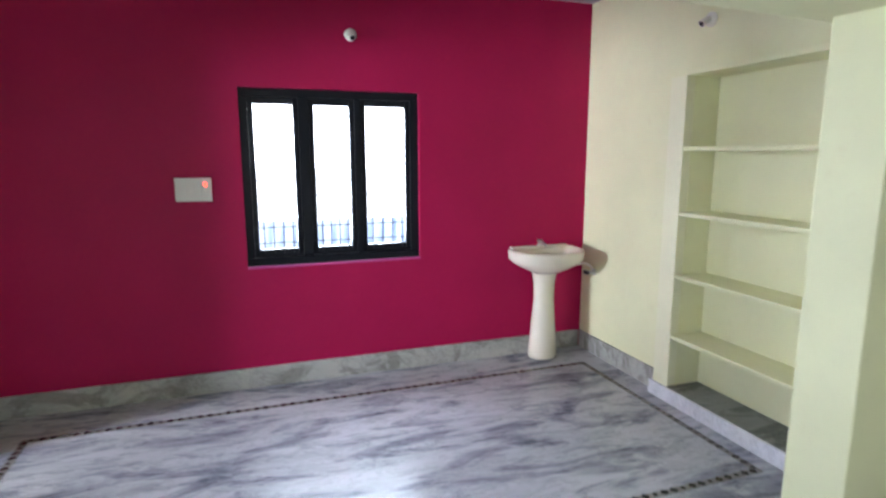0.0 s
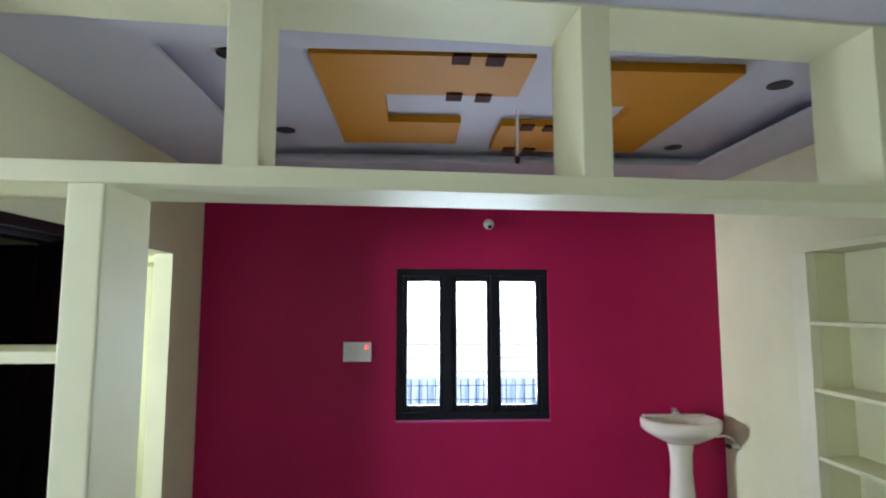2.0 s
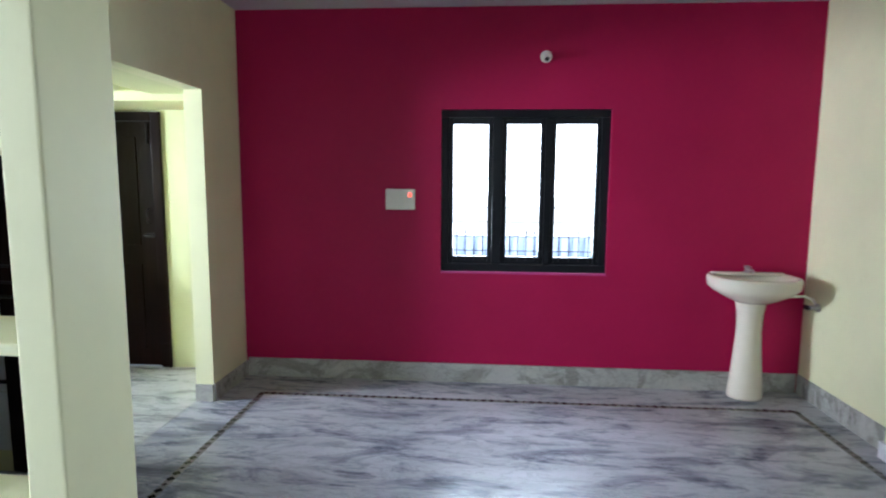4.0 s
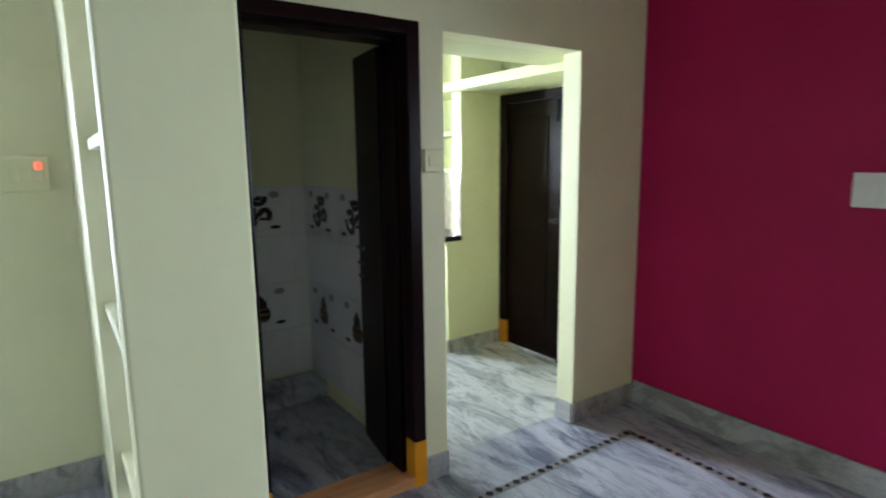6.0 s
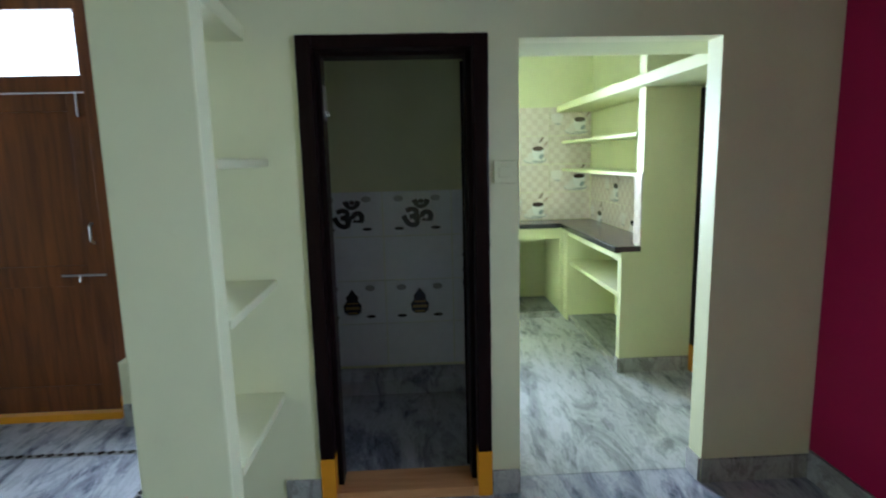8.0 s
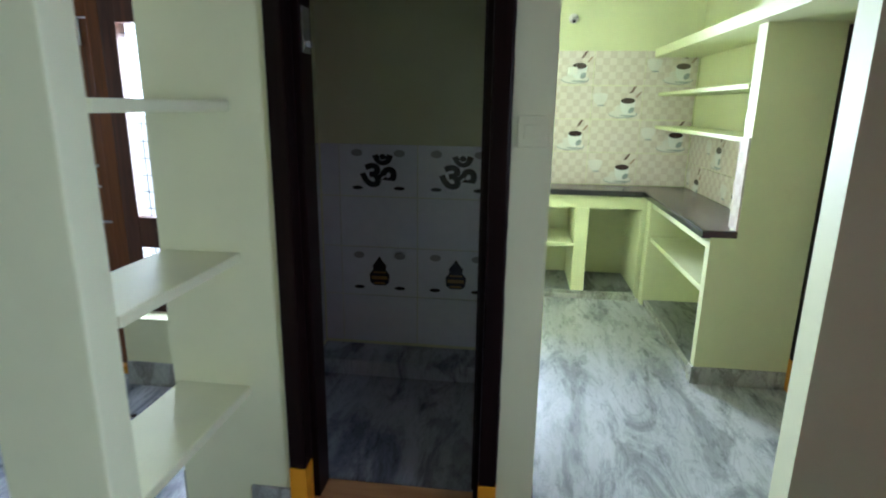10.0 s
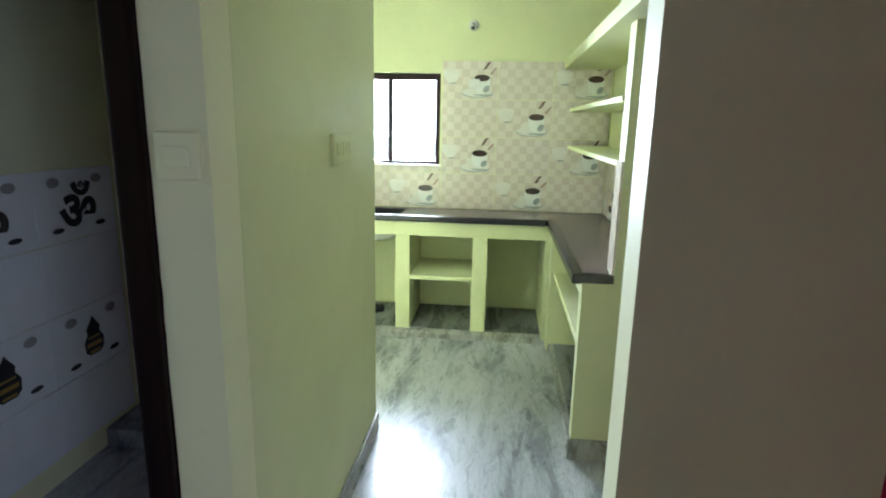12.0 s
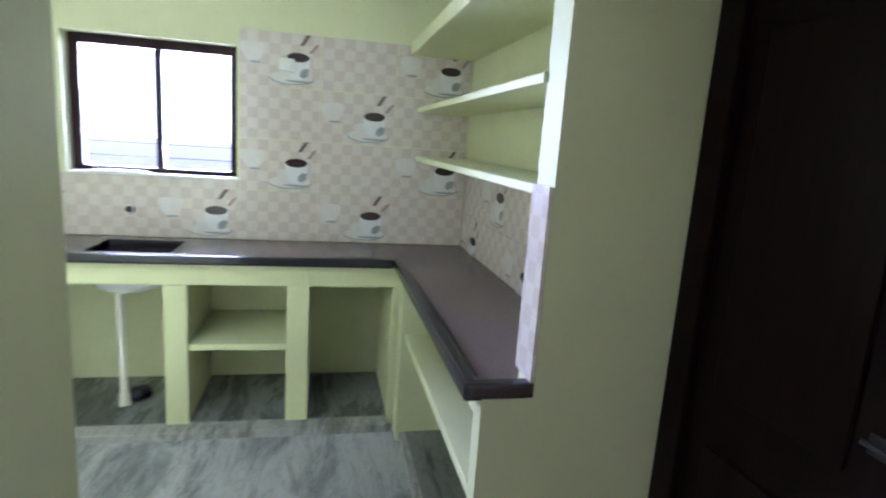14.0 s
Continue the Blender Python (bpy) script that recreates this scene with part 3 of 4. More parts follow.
# ---- small dark room: frame, leaf, tiles ----
door = base("door_1", (-1.26, 2.51, 0), "dark wooden door frame with orange feet and open leaf", "door", kind="structure")
Y0, Y1, JW, RW = 2.098, 2.904, 0.066, 0.09
for y0, y1, r0, r1 in ((Y0, Y0 + JW, Y0, Y0 + RW), (Y1 - JW, Y1, Y1 - RW, Y1)):
    post = part_at("jamb", boxes((-1.245, -1.165, y0, y1, 0.225, 2.12), bevel=0.008), BLACK_WOOD, door)
    part_at("foot", boxes((-1.245, -1.164, y0 - 0.001, y1 + 0.001, 0.0, 0.2249), bevel=0.005), ORANGE, post, "bright orange painted foot")
    part_at("rebate", boxes((-1.365, -1.2455, r0, r1, 0.0, 2.118), bevel=0.004), BLACK_WOOD, post)
head = part_at("head", boxes((-1.245, -1.166, Y0 + JW, Y1 - JW, 2.063, 2.119), bevel=0.004), BLACK_WOOD, door)
part_at("rebate", boxes((-1.364, -1.2455, Y0 + RW, Y1 - RW, 2.045, 2.117), bevel=0.004), BLACK_WOOD, head)
part_at("threshold", boxes((-1.36, -1.17, Y0 + RW, Y1 - RW, 0.0, 0.05), (-1.244, -1.17, Y0 + JW + 0.0005, Y0 + RW - 0.0005, 0.0, 0.05), (-1.244, -1.17, Y1 - RW + 0.0005, Y1 - JW - 0.0005, 0.0, 0.05), bevel=0.004), THRESH, door, "worn orange wooden threshold")


def brushed_edge():
    """Dark paint that ran past the frame onto the plaster, in an uneven line."""
    bm = bmesh.new()

    def strip(p, q, out):
        p, q, out = Vector(p), Vector(q), Vector(out)
        n = 40
        last = None
        for i in range(n + 1):
            at = p.lerp(q, i / n)
            w = 0.004 + 0.010 * (0.5 + 0.5 * noise.noise(at * 9.0)) * (0.6 + 0.4 * noise.noise(at * 31.0))
            pair = (bm.verts.new(at), bm.verts.new(at + out * max(0.002, w)))
            if last:
                bm.faces.new((last[0], last[1], pair[1], pair[0]))
            last = pair
    x = -1.1885
    strip((x, Y0 + 0.004, 0.225), (x, Y0 + 0.004, 2.12), (0, -1, 0))
    strip((x, Y1 - 0.004, 0.225), (x, Y1 - 0.004, 2.12), (0, 1, 0))
    strip((x, Y0, 2.116), (x, Y1, 2.116), (0, 0, 1))
    return bm


part_at("paint_edge", brushed_edge(), BLACK_WOOD, door, "uneven dark paint line on the plaster")
SWING = Matrix.Translation((-1.37, 2.80, 0)) @ pose(0, 0, 0, 0, 0, -8.0) @ Matrix.Translation((1.37, -2.80, 0))


def swung(bm):
    bm.transform(SWING)
    return bm


leaf = part_at("leaf", swung(boxes((-1.70, -1.37, 2.80, 2.835, 0.05, 2.04), bevel=0.004)), BLACK_WOOD, door, "open dark door leaf")
for z in (0.95, 1.02, 1.10):
    part_at("bolt", swung(tube(bmesh.new(), [(-1.68, 2.79, z), (-1.60, 2.79, z)], 0.008)), IRON, leaf)
hasp = part_at("latch", boxes((-1.34, -1.27, Y0 + RW + 0.0005, Y0 + RW + 0.006, 1.78, 1.93), bevel=0.002), STEEL, door, "steel latch plate")
part_at("hasp", boxes((-1.32, -1.30, Y0 + RW + 0.0061, Y0 + RW + 0.02, 1.80, 1.82), bevel=0.002), STEEL, hasp)
thing("raised_step", boxes((-2.66, -2.40, 1.75, 2.925, 0.0, 0.10), bevel=0.006), FLOOR, "low raised marble step at the back wall", "step", kind="structure")


def glyph(text, swell):
    """Flat faces of one character of the built-in font, centred, about one unit high."""
    cu = bpy.data.curves.new("glyph", "FONT")
    cu.body, cu.offset, cu.resolution_u = text, swell, 3
    ob = bpy.data.objects.new("glyph", cu)
    scene.collection.objects.link(ob)
    bpy.context.view_layer.update()
    me = ob.to_mesh()
    pts = [(v.co.x, v.co.y) for v in me.vertices]
    faces = [tuple(p.vertices) for p in me.polygons]
    ob.to_mesh_clear()
    bpy.data.objects.remove(ob)
    bpy.data.curves.remove(cu)
    cx, cy = (min(p[0] for p in pts) + max(p[0] for p in pts)) / 2, (min(p[1] for p in pts) + max(p[1] for p in pts)) / 2
    return [(x - cx, y - cy) for x, y in pts], faces


SYLLABLE = glyph("\u0950", 0.036)


def om_sign(bm, put):
    """The sacred syllable in broad strokes."""
    vs = [bm.verts.new(put(0.25 * u, 0.235 * v)) for u, v in SYLLABLE[0]]
    for f in SYLLABLE[1]:
        bm.faces.new([vs[k] for k in f])


def tile_field(parent, put, u0, u1, v0, v1, tw, th, material, name="tile", gap=0.0025, skip=None, depth=0.008, turn=False):
    """Glazed tiles as separate pieces; put(u, v, d) gives the place. Returns their centres."""
    made = []
    cols, rows = max(1, round((u1 - u0) / tw)), max(1, round((v1 - v0) / th))
    for j in range(rows):
        for i in range(cols):
            a0, a1, b0, b1 = u0 + i * tw, min(u0 + (i + 1) * tw, u1), v1 - (j + 1) * th, v1 - j * th
            b0 = max(b0, v0)
            if a1 - a0 < 0.02 or b1 - b0 < 0.02 or (skip and skip((a0 + a1) / 2, (b0 + b1) / 2)):
                continue
            p, q = put(a0 + gap, b0 + gap, 0), put(a1 - gap, b1 - gap, depth)
            bm = boxes((min(p[0], q[0]), max(p[0], q[0]), min(p[1], q[1]), max(p[1], q[1]), min(p[2], q[2]), max(p[2], q[2])), bevel=0.0)
            made.append((i, j, a0, a1, b0, b1, part(name, bm, material, parent)))
    return made


back = bpy.data.objects["wall_pooja_back"]
south = bpy.data.objects["wall_pooja_south"]


def decor(tiles, put, flip):
    """Prints on the small room's tiles: syllables on one row, pots on another, little lotus marks round them."""
    for i, j, a0, a1, b0, b1, ob in tiles:
        cu, cv = (a0 + a1) / 2, (b0 + b1) / 2
        bm = bmesh.new()
        if j == 0:
            om_sign(bm, lambda u, v: put(cu + flip * u, cv + v, 0.0092))
            part("syllable_print", bm, DECOR, ob, "dark printed sacred syllable")
        elif j == 2:
            lathe_pts = [(0.0, 0.10), (0.02, 0.07), (0.045, 0.04), (0.04, 0.015), (0.065, -0.02), (0.06, -0.07), (0.035, -0.09)]
            loop = [(u, v) for u, v in lathe_pts] + [(-u, v) for u, v in reversed(lathe_pts)]
            bm.faces.new([bm.verts.new(put(cu + u, cv + v, 0.0092)) for u, v in loop])
            pot = part("pot_print", bm, DECOR, ob, "dark printed pot")
            bm = bmesh.new()
            for v0, v1, w in ((-0.05, -0.03, 0.05), (-0.01, 0.0, 0.04), (-0.082, -0.07, 0.035)):
                bm.faces.new([bm.verts.new(put(cu + u, cv + v, 0.0098)) for u, v in ((-w, v0), (w, v0), (w, v1), (-w, v1))])
            part("gold_print", bm, DECOR_GOLD, ob)
        if j in (0, 2):
            for du in (-0.23, -0.13, 0.13, 0.23):
                for dv in (0.105, -0.105):
                    bm = bmesh.new()
                    loop = [(0.035 * math.cos(k * math.tau / 10), (0.022 if dv > 0 else 0.012) * math.sin(k * math.tau / 10)) for k in range(10)]
                    if abs(du) < 0.2:
                        bm.faces.new([bm.verts.new(put(cu + du + u, cv + dv + v, 0.0094)) for u, v in loop])
                        part("mark_print", bm, DECOR if dv < 0 else DECOR_GREY, ob)
                    else:
                        bm.free()


def put_back(u, v, d):
    return (-2.665 + d, u, v)


def put_south(u, v, d):
    return (u, 1.74 + d, v)


decor(tile_field(back, put_back, 1.866, 2.834, 0.10, 1.386, 0.484, 0.3175, WHITE_TILE), put_back, 1)
tile_field(back, put_back, 1.749, 1.866, 0.10, 1.386, 0.117, 0.3175, WHITE_TILE)
tile_field(back, put_back, 2.834, 2.928, 0.10, 1.386, 0.094, 0.3175, WHITE_TILE)
decor(tile_field(south, put_south, -2.64, -1.37, 0.0, 1.386, 0.484, 0.3175, WHITE_TILE), put_south, -1)


def put_north(u, v, d):
    return (u, 2.93 - d, v)


decor(tile_field(bpy.data.objects["wall_passage_south"], put_north, -2.64, -1.37, 0.0, 1.386, 0.484, 0.3175, WHITE_TILE), put_north, 1)

# ---- passage door ----
door = base("door_2", (-2.08, 4.6, 0), "closed dark wooden door with an orange frame foot", "door", kind="structure")
for x0, x1 in ((-2.608, -2.52), (-1.945, -1.87)):
    post = part_at("jamb", boxes((x0, x1, 4.575, 4.68, 0.20, 2.04), bevel=0.006), BLACK_WOOD, door)
    if x0 < -2.2:
        part_at("foot", boxes((x0 - 0.001, x1 + 0.001, 4.574, 4.68, 0.0, 0.1999), bevel=0.004), ORANGE, post, "orange painted foot")
    else:
        part_at("foot", boxes((x0 - 0.001, x1 + 0.001, 4.574, 4.68, 0.0, 0.1999), bevel=0.004), BLACK_WOOD, post)
part_at("head", boxes((-2.5199, -1.9451, 4.575, 4.68, 1.97, 2.0399), bevel=0.006), BLACK_WOOD, door)
leaf = part_at("leaf", boxes((-2.519, -1.946, 4.60, 4.635, 0.01, 1.969), bevel=0.003), BLACK_WOOD, door)
for z0, z1 in ((0.15, 0.85), (1.0, 1.85)):
    part_at("panel", boxes((-2.44, -2.08, 4.592, 4.5999, z0, z1), bevel=0.003), BLACK_WOOD, leaf)
part_at("pull_handle", tube(bmesh.new(), [(-2.0, 4.5995, 1.17), (-2.0, 4.565, 1.18), (-2.0, 4.565, 1.28), (-2.0, 4.5995, 1.29)], 0.007), DULL_IRON, leaf, "tarnished pull handle", True)
latch = part_at("latch_plate", boxes((-2.045, -1.965, 4.594, 4.5999, 1.06, 1.10), bevel=0.002), DULL_IRON, leaf, "tarnished latch plate")
part_at("latch_bolt", tube(bmesh.new(), [(-2.05, 4.586, 1.08), (-1.955, 4.586, 1.08)], 0.006), DULL_IRON, latch, smooth=True)
part_at("tower_bolt", tube(bmesh.new(), [(-1.985, 4.59, 1.80), (-1.985, 4.59, 1.95)], 0.007), IRON, leaf, smooth=True)

# ---- main door and side window in the hall ----
XW = -2.26
main = base("door_3", (XW, 0.2, 0), "varnished brown panelled front door with steel bolt", "door", kind="structure")
for y0, y1 in ((-0.31, -0.23), (0.655, 0.73)):
    post = part_at("jamb", boxes((XW - 0.04, XW + 0.04, y0, y1, 0.15, 2.56), bevel=0.005), DOOR_WOOD, main)
    part_at("foot", boxes((XW - 0.041, XW + 0.041, y0 - 0.001, y1 + 0.001, 0.0, 0.1499), bevel=0.004), ORANGE, post, "orange painted foot")
part_at("rail", boxes((XW - 0.04, XW + 0.04, -0.2299, 0.6549, 2.04, 2.135), bevel=0.005), DOOR_WOOD, main)
part_at("head", boxes((XW - 0.04, XW + 0.04, -0.2299, 0.6549, 2.50, 2.56), bevel=0.005), DOOR_WOOD, main)
part_at("threshold", boxes((XW - 0.05, XW + 0.06, -0.2299, 0.6549, 0.0, 0.045), bevel=0.004), ORANGE, main, "orange painted threshold")
leaf = part_at("leaf", boxes((XW - 0.02, XW + 0.015, -0.229, -0.11, 0.05, 2.035), (XW - 0.02, XW + 0.015, 0.535, 0.654, 0.05, 2.035), (XW - 0.02, XW + 0.015, -0.1099, 0.5349, 1.93, 2.035),
                             (XW - 0.02, XW + 0.015, -0.1099, 0.5349, 0.87, 1.00), (XW - 0.02, XW + 0.015, -0.1099, 0.5349, 0.05, 0.22), bevel=0.004), DOOR_WOOD, main)
part_at("panel", boxes((XW - 0.015, XW + 0.004, -0.109, 0.534, 1.0, 1.93)), DOOR_WOOD, leaf)
part_at("panel", boxes((XW - 0.015, XW + 0.004, -0.109, 0.534, 0.22, 0.87)), DOOR_WOOD, leaf)
bolt = part_at("bolt", tube(bmesh.new(), [(XW + 0.03, 0.39, 0.94), (XW + 0.03, 0.65, 0.94)], 0.007), STEEL, leaf, "steel sliding bolt")
part_at("bolt_handle", tube(bmesh.new(), [(XW + 0.03, 0.50, 0.94), (XW + 0.045, 0.50, 0.90)], 0.006), STEEL, bolt)
part_at("pull_handle", tube(bmesh.new(), [(XW + 0.015, 0.595, 1.14), (XW + 0.045, 0.595, 1.15), (XW + 0.045, 0.595, 1.25), (XW + 0.015, 0.595, 1.26)], 0.008), STEEL, leaf, "steel pull handle")
part_at("tower_bolt", tube(bmesh.new(), [(XW + 0.022, 0.595, 1.90), (XW + 0.022, 0.595, 2.05)], 0.006), STEEL, leaf)


def grille(parent, y0, y1, z0, z1, ny, nz, x, r=0.0022):
    for i in range(ny):
        y = y0 + (y1 - y0) * (i + 0.5) / ny
        part_at("bar", tube(bmesh.new(), [(x, y, z0), (x, y, z1)], r, 6), IRON, parent)
    for i in range(nz):
        z = z0 + (z1 - z0) * (i + 0.5) / nz
        part_at("bar", tube(bmesh.new(), [(x + 0.006, y0, z), (x + 0.006, y1, z)], r, 6), IRON, parent)


fan = part_at("fanlight", boxes((XW - 0.02, XW + 0.02, -0.2299, -0.205, 2.1351, 2.4999), (XW - 0.02, XW + 0.02, 0.63, 0.6549, 2.1351, 2.4999), bevel=0.003), DOOR_WOOD, main)
grille(fan, -0.205, 0.63, 2.135, 2.50, 13, 5, XW - 0.01)
side = base("window_2", (XW, 0.96, 0.40), "dark brown wooden side window with iron bars", "window", kind="structure")
WX0, WX1 = XW - 0.04, XW + 0.04
part_at("window_frame", boxes((WX0, WX1, 0.7305, 0.82, 0.402, 2.558), (WX0, WX1, 1.12, 1.189, 0.402, 2.558), (WX0, WX1, 0.8201, 1.1199, 2.01, 2.135), (WX0, WX1, 0.8201, 1.1199, 2.50, 2.558),
                              (WX0, WX1, 0.8201, 1.1199, 0.80, 0.975), (WX0, WX1, 0.8201, 1.1199, 0.402, 0.52), bevel=0.005), FRAME_WOOD, side)
for z0, z1, n in ((0.975, 2.01, 11), (0.50, 0.80, 3), (2.135, 2.50, 5)):
    grille(side, 0.821, 1.119, z0, z1, 3, n, XW - 0.01)
thing("window_sill", boxes((-2.218, -2.09, 0.731, 1.189, 0.401, 0.415), bevel=0.004), CREAM, "cream plastered sill under the side window", "sill", kind="structure")

# ---- kitchen ----
kw = base("window_3", (-4.9, 2.69, 1.265), "brown two-light kitchen window with bars", "window", kind="structure")
KX0, KX1 = -4.93, -4.87
part_at("window_frame", boxes((KX0, KX1, 2.243, 2.30, 1.263, 2.019), (KX0, KX1, 3.09, 3.137, 1.263, 2.019), (KX0, KX1, 2.3001, 3.0899, 1.965, 2.019), (KX0, KX1, 2.3001, 3.0899, 1.263, 1.30),
                              (KX0, KX1, 2.683, 2.722, 1.3001, 1.9649), bevel=0.003), wood("brown_window_wood", (0.012, 0.005, 0.005), (0.03, 0.013, 0.012), 0.5, 2, 0.15), kw)
for y0, y1 in ((2.30, 2.683), (2.722, 3.09)):
    for i in range(8):
        z = 1.36 + i * 0.078
        part_at("bar", tube(bmesh.new(), [(KX0 - 0.004, y0, z), (KX0 - 0.004, y1, z)], 0.0017, 6), IRON, kw)
thing("window_sill", boxes((-4.868, -4.76, 2.251, 3.15, 1.262, 1.275), bevel=0.002), plain("white_sill", (0.78, 0.76, 0.72), 0.3, 0, 0.04), "white sill under the kitchen window", "sill", kind="structure")

thing("kitchen_loft", boxes((-4.779, -1.316, 4.12, 4.599, 2.055, 2.125), bevel=0.005), LIME, "lime green loft slab over shelves and passage", "loft slab", kind="structure")
thing("lintel", boxes((-1.65, -1.316, 3.0405, 4.1195, 2.1005, 2.21), bevel=0.003), LIME, "broad lime green lintel over the kitchen doorway", "lintel", kind="structure")
for z in (1.465, 1.755):
    thing("kitchen_shelf", boxes((-4.779, -2.731, 4.18, 4.509, z - 0.028, z), bevel=0.004), LIME, "lime green plastered wall shelf in the kitchen", "shelf", "kitchen shelves")

counter = base("kitchen_counter", (-4.4, 3.5, 0), "lime green masonry counter base with open bays", "counter")
for y0, y1 in ((2.04, 2.15), (2.876, 2.987), (3.464, 3.577), (4.005, 4.07)):
    part_at("pier", boxes((-4.779, -4.175, y0, y1, 0.0, 0.785), bevel=0.005), LIME, counter)
part_at("fascia", boxes((-4.24, -4.173, 1.76, 4.07, 0.785, 0.904), bevel=0.004), LIME, counter)
part_at("shelf", boxes((-4.779, -4.185, 2.988, 3.463, 0.44, 0.472), bevel=0.004), LIME, counter)
part_at("kerb", boxes((-4.779, -4.085, 1.76, 4.004, 0.0, 0.045), bevel=0.004), SKIRT, counter, "grey marble kerb")
# Bay floors carry the shade under the counter in their colour.
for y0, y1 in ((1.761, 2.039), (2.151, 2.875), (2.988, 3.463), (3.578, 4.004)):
    part_at("bay_floor", boxes((-4.778, -4.19, y0, y1, 0.0452, 0.05)), SHADED_MARBLE, counter, "marble bay floor with shade in its colour")
part_at("kerb", boxes((-4.0845, -2.6761, 4.052, 4.508, 0.0, 0.045), bevel=0.004), SKIRT, counter, "grey marble kerb")
# Shade under the return counter is put into this floor's colour.
part_at("bay_floor", boxes((-3.998, -2.678, 4.085, 4.508, 0.0452, 0.05)), SHADED_MARBLE, counter, "marble bay floor with shade in its colour")
part_at("end_panel", boxes((-2.675, -2.61, 4.048, 4.599, 0.0, 0.905)), LIME, counter)
part_at("pier", boxes((-4.12, -4.00, 4.035, 4.509, 0.0, 0.904), bevel=0.004), LIME, counter)
part_at("shelf", boxes((-3.999, -2.676, 4.058, 4.509, 0.555, 0.59), bevel=0.004), LIME, counter)
part_at("fascia", boxes((-3.999, -2.676, 4.048, 4.085, 0.835, 0.904), bevel=0.003), LIME, counter)

top = slab("worktop", 'z', 0.905, 0.912, (-4.779, -4.1501), (1.76, 4.509), [(-4.70, -4.25, 2.45, 2.90)], GRANITE, GRANITE, GRANITE, "dark brown polished granite worktop on the masonry base", "worktop", "")
part("return_top", boxes((-4.15, -2.731, 4.02, 4.509, 0.905, 0.912)), GRANITE, top)
part("return_end", boxes((-2.7309, -2.645, 4.02, 4.185, 0.905, 0.912)), GRANITE, top)
part("edge", boxes((-4.185, -4.12, 1.76, 3.999, 0.898, 0.946), (-4.185, -2.64, 4.0, 4.045, 0.898, 0.946), (-2.6549, -2.612, 4.0, 4.215, 0.898, 0.946), bevel=0.010), GRANITE_EDGE, top, "black rounded granite nosing")
part("groove", boxes((-3.95, -2.74, 4.06, 4.073, 0.9115, 0.9135)), GRANITE_EDGE, top)

sink = base("kitchen_sink", (-4.47, 2.67, 0.88), "white sink bowl hung under the worktop with a drain pipe", "sink")
part_at("rim", boxes((-4.70, -4.25, 2.45, 2.475, 0.867, 0.911), (-4.70, -4.25, 2.875, 2.90, 0.867, 0.911), (-4.70, -4.675, 2.4751, 2.8749, 0.867, 0.911), (-4.275, -4.25, 2.4751, 2.8749, 0.867, 0.911), bevel=0.004), GRANITE_EDGE, sink, "black stone rim")
part_at("bowl", lathe(bmesh.new(), -4.46, 2.655, [(0.05, 0.69), (0.13, 0.697), (0.175, 0.715), (0.195, 0.75), (0.20, 0.8215)], 28), plain("white_ceramic", (0.78, 0.78, 0.77), 0.15, 0, 0.03), sink, smooth=True)
part_at("basin_liner", boxes((-4.674, -4.276, 2.476, 2.874, 0.822, 0.832), (-4.699, -4.675, 2.452, 2.898, 0.822, 0.8669), (-4.275, -4.251, 2.452, 2.898, 0.822, 0.8669), (-4.6749, -4.2751, 2.452, 2.4755, 0.822, 0.8669), (-4.6749, -4.2751, 2.8745, 2.898, 0.822, 0.8669)), plain("dark_sink_stone", (0.03, 0.026, 0.026), 0.9, 0, 0.2, 14, 0.0), sink, "dark stone sink floor")
pipe = part_at("drain_pipe", tube(bmesh.new(), [(-4.46, 2.60, 0.70), (-4.45, 2.595, 0.64), (-4.43, 2.60, 0.40), (-4.41, 2.61, 0.10), (-4.40, 2.615, 0.0505)], [0.034, 0.022, 0.020, 0.020, 0.022], 12), HOSE, sink, smooth=True)
part_at("pipe_joint", tube(bmesh.new(), [(-4.411, 2.61, 0.115), (-4.40, 2.615, 0.0505)], [0.027, 0.029], 12), HOSE, pipe)
part_at("pipe_foot", tube(bmesh.new(), [(-4.50, 2.70, 0.088), (-4.45, 2.66, 0.095), (-4.425, 2.635, 0.085)], [0.036, 0.038, 0.026], 12), IRON, pipe, "black pipe elbow")

outlet = base("socket_outlet", (-4.772, 2.56, 1.07), "small dark wall outlet in the kitchen tiles", "outlet")
part("plate", tube(bmesh.new(), [(0, 0, 0), (0.014, 0, 0)], [0.03, 0.026], 14), PLASTIC, outlet)
part("mouth", tube(bmesh.new(), [(0.0142, 0, 0), (0.018, 0, 0)], 0.02, 14), IRON, outlet)

switch_board("switch_board", 'x+', (-4.771, 3.41, 1.935), 0.085, 0.07, 1, "small cream socket plate on a printed kitchen tile", False)
thing("folded_paper", boxes((-4.85, -4.77, 2.36, 2.66, 1.276, 1.281), (-4.84, -4.775, 2.40, 2.64, 1.2815, 1.286), bevel=0.0015), plain("white_paper", (0.8, 0.79, 0.77), 0.7, 0, 0.03), "white folded paper lying on the kitchen sill", "paper")

# kitchen tiles, printed with coffee cups on every second one
west = bpy.data.objects["wall_kitchen_west"]
behind = bpy.data.objects["wall_behind_counter"]
stub = bpy.data.objects["wall_counter_end"]


def put_kwest(u, v, d):
    return (-4.78 + d, u, v)


def put_kback(u, v, d):
    return (u, 4.51 - d, v)


def flat(put, loop, d):
    bm = bmesh.new()
    bm.faces.new([bm.verts.new(put(u, v, d)) for u, v in loop])
    return bm


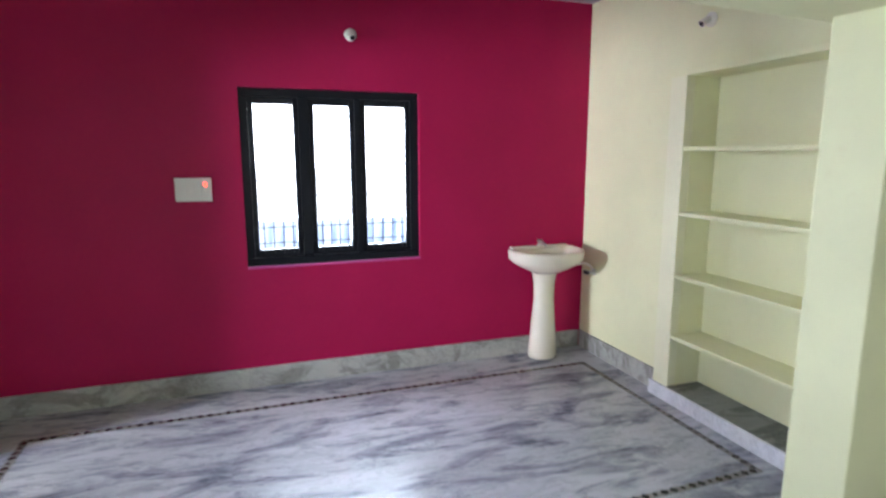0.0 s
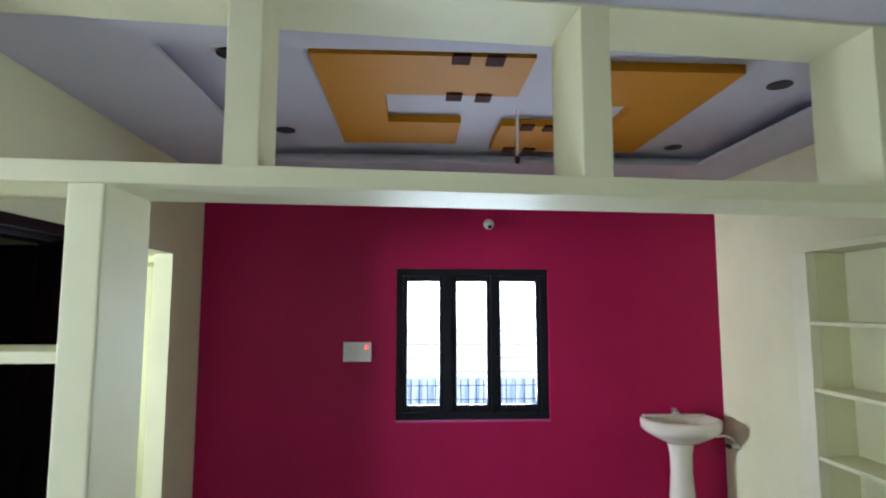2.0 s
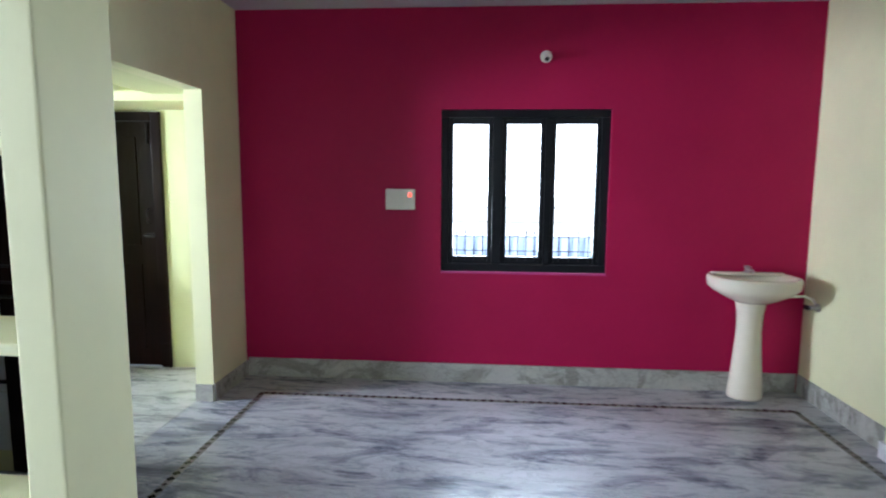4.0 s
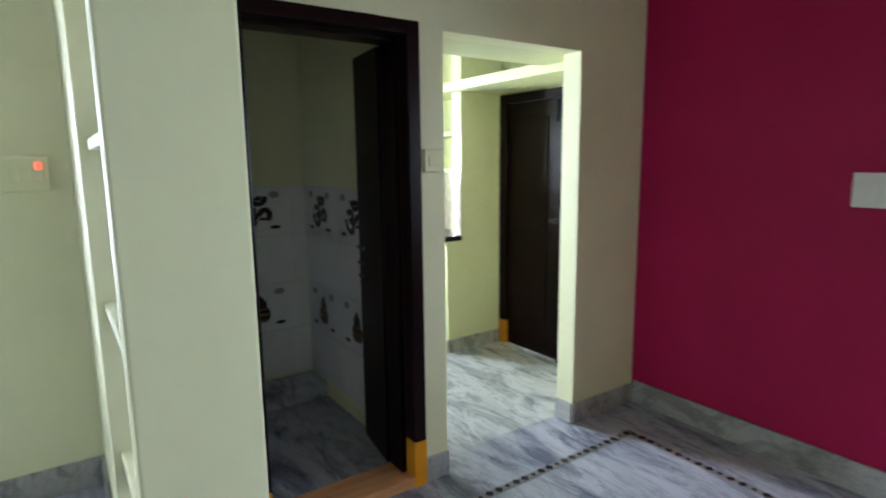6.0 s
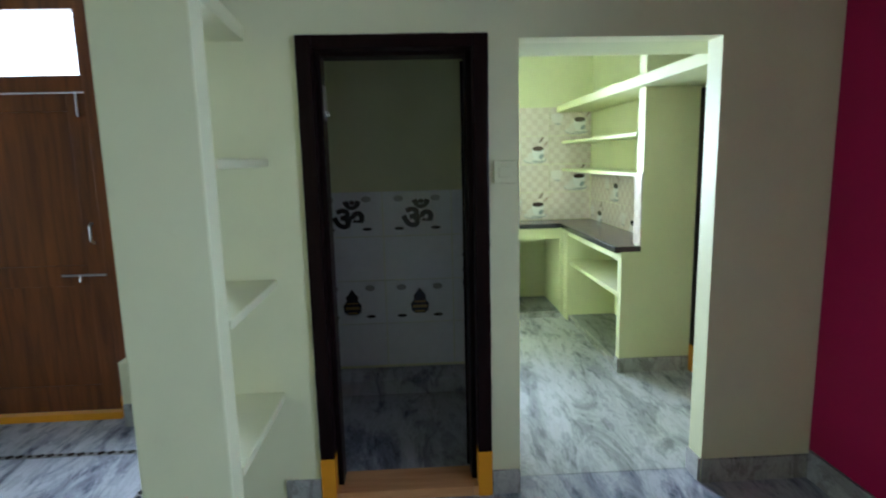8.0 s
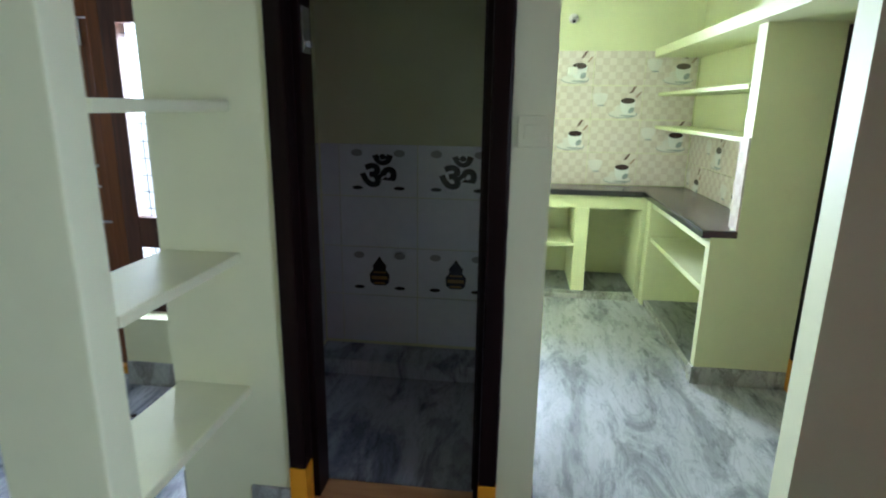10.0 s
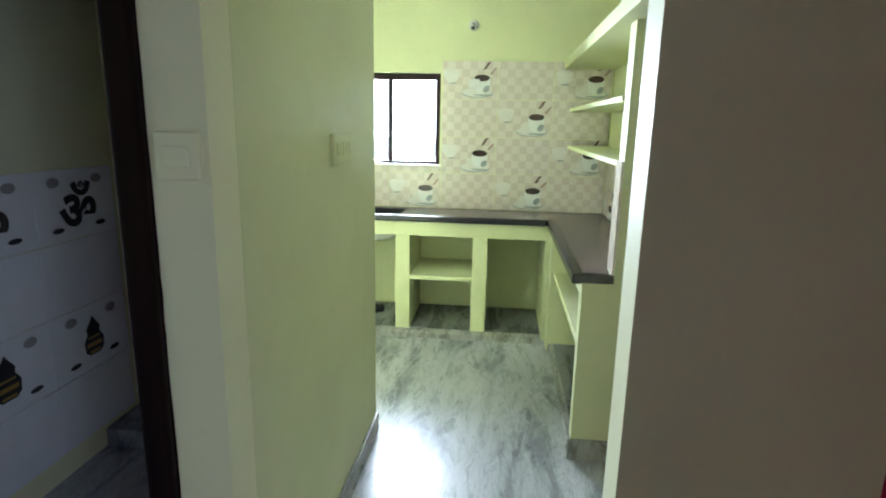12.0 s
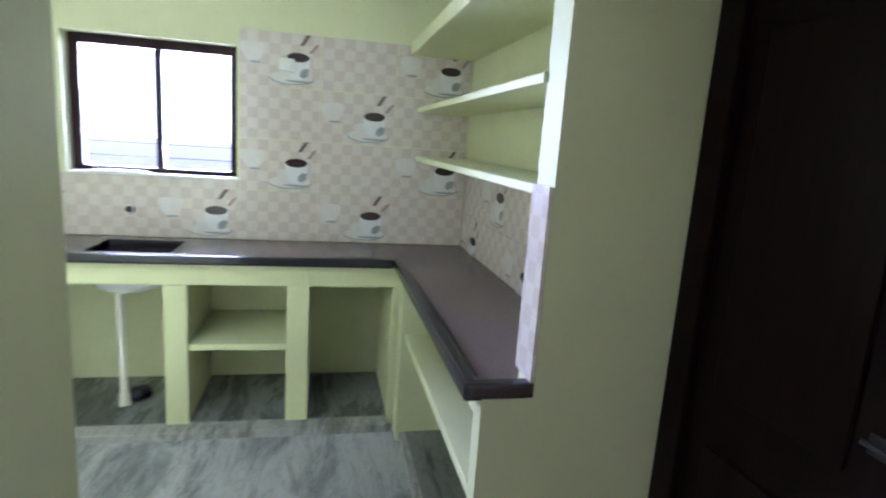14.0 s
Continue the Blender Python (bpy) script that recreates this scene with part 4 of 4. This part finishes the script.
def oval(cu, cv, ru, rv, a0=0, a1=360, n=20):
    full = abs(a1 - a0) >= 360
    return [(cu + ru * math.cos(radians(a0 + (a1 - a0) * i / n)), cv + rv * math.sin(radians(a0 + (a1 - a0) * i / n))) for i in range(n if full else n + 1)]


def cup_print(ob, put, u0, v0, flip=1):
    """A cup of coffee on its saucer, chocolate sticks above it and a paler cup behind; (u0, v0) is the tile's lower corner."""
    def at(loop):
        return [(u0 + (0.225 + flip * (u - 0.225)), v0 + v) for u, v in loop]
    part("pale_cup_print", flat(put, at(oval(0.075, 0.215, 0.066, 0.088, 180, 360)), 0.0086), CUP_PALE, ob)
    part("pale_rim_print", flat(put, at(oval(0.075, 0.215, 0.068, 0.020)), 0.0090), CUP_PALE, ob)
    part("saucer_edge_print", flat(put, at(oval(0.287, 0.050, 0.127, 0.036)), 0.0083), CUP_SHADE, ob)
    part("spoon_print", flat(put, at(oval(0.085, 0.125, 0.032, 0.006)), 0.0089), CUP_SHADE, ob)
    part("saucer_print", flat(put, at(oval(0.285, 0.055, 0.122, 0.034)), 0.0086), CUP_PALE, ob)
    part("saucer_shade_print", flat(put, at(oval(0.325, 0.040, 0.075, 0.012, 180, 360)), 0.0090), CUP_SHADE, ob)
    cup = part("cup_print", flat(put, at([(0.255, 0.165), (0.26, 0.11), (0.275, 0.07), (0.30, 0.05), (0.35, 0.05), (0.372, 0.075), (0.385, 0.115), (0.39, 0.165)]), 0.0094), CUP_WHITE, ob)
    part("handle_print", flat(put, at(oval(0.245, 0.10, 0.035, 0.03)), 0.0088), CUP_PALE, ob)
    part("shade_print", flat(put, at([(0.336, 0.095), (0.360, 0.112), (0.385, 0.108), (0.378, 0.070), (0.350, 0.054), (0.330, 0.066)]), 0.0097), CUP_SHADE, ob)
    part("coffee_print", flat(put, at(oval(0.322, 0.168, 0.063, 0.026)), 0.0098), COFFEE, ob)
    part("stick_print", flat(put, at([(0.328, 0.232), (0.366, 0.292), (0.392, 0.296), (0.354, 0.236)]), 0.0086), CHOC, ob)
    part("stick_print", flat(put, at([(0.380, 0.196), (0.420, 0.246), (0.440, 0.250), (0.402, 0.198)]), 0.0086), STICK_TAN, ob)


tiles = tile_field(west, put_kwest, 3.15, 4.499, 1.212, 2.112, 0.45, 0.30, CHECK)
tiles += [(i - 3, 3, *rest) for i, j, *rest in tile_field(west, put_kwest, 1.80, 4.499, 0.914, 1.212, 0.45, 0.301, CHECK)]
tile_field(west, put_kwest, 1.80, 3.149, 1.212, 1.261, 0.45, 0.049, CHECK)
for i, j, a0, a1, b0, b1, ob in tiles:
    if (i + j) % 2 == 0:
        cup_print(ob, put_kwest, a0, b0 if j < 3 else 0.912)
for i, j, a0, a1, b0, b1, ob in tile_field(behind, put_kback, -4.77, -2.732, 0.914, 1.435, 0.45, 0.30, CHECK):
    if (i + j) % 2 == 1 and a1 - a0 > 0.4:
        cup_print(ob, put_kback, a0, b0 if j == 0 else 0.83)
for z in (0.948, 1.121, 1.294):
    part("tile", boxes((-2.732, -2.612, 4.178, 4.189, z, z + 0.172)), CHECK, stub)
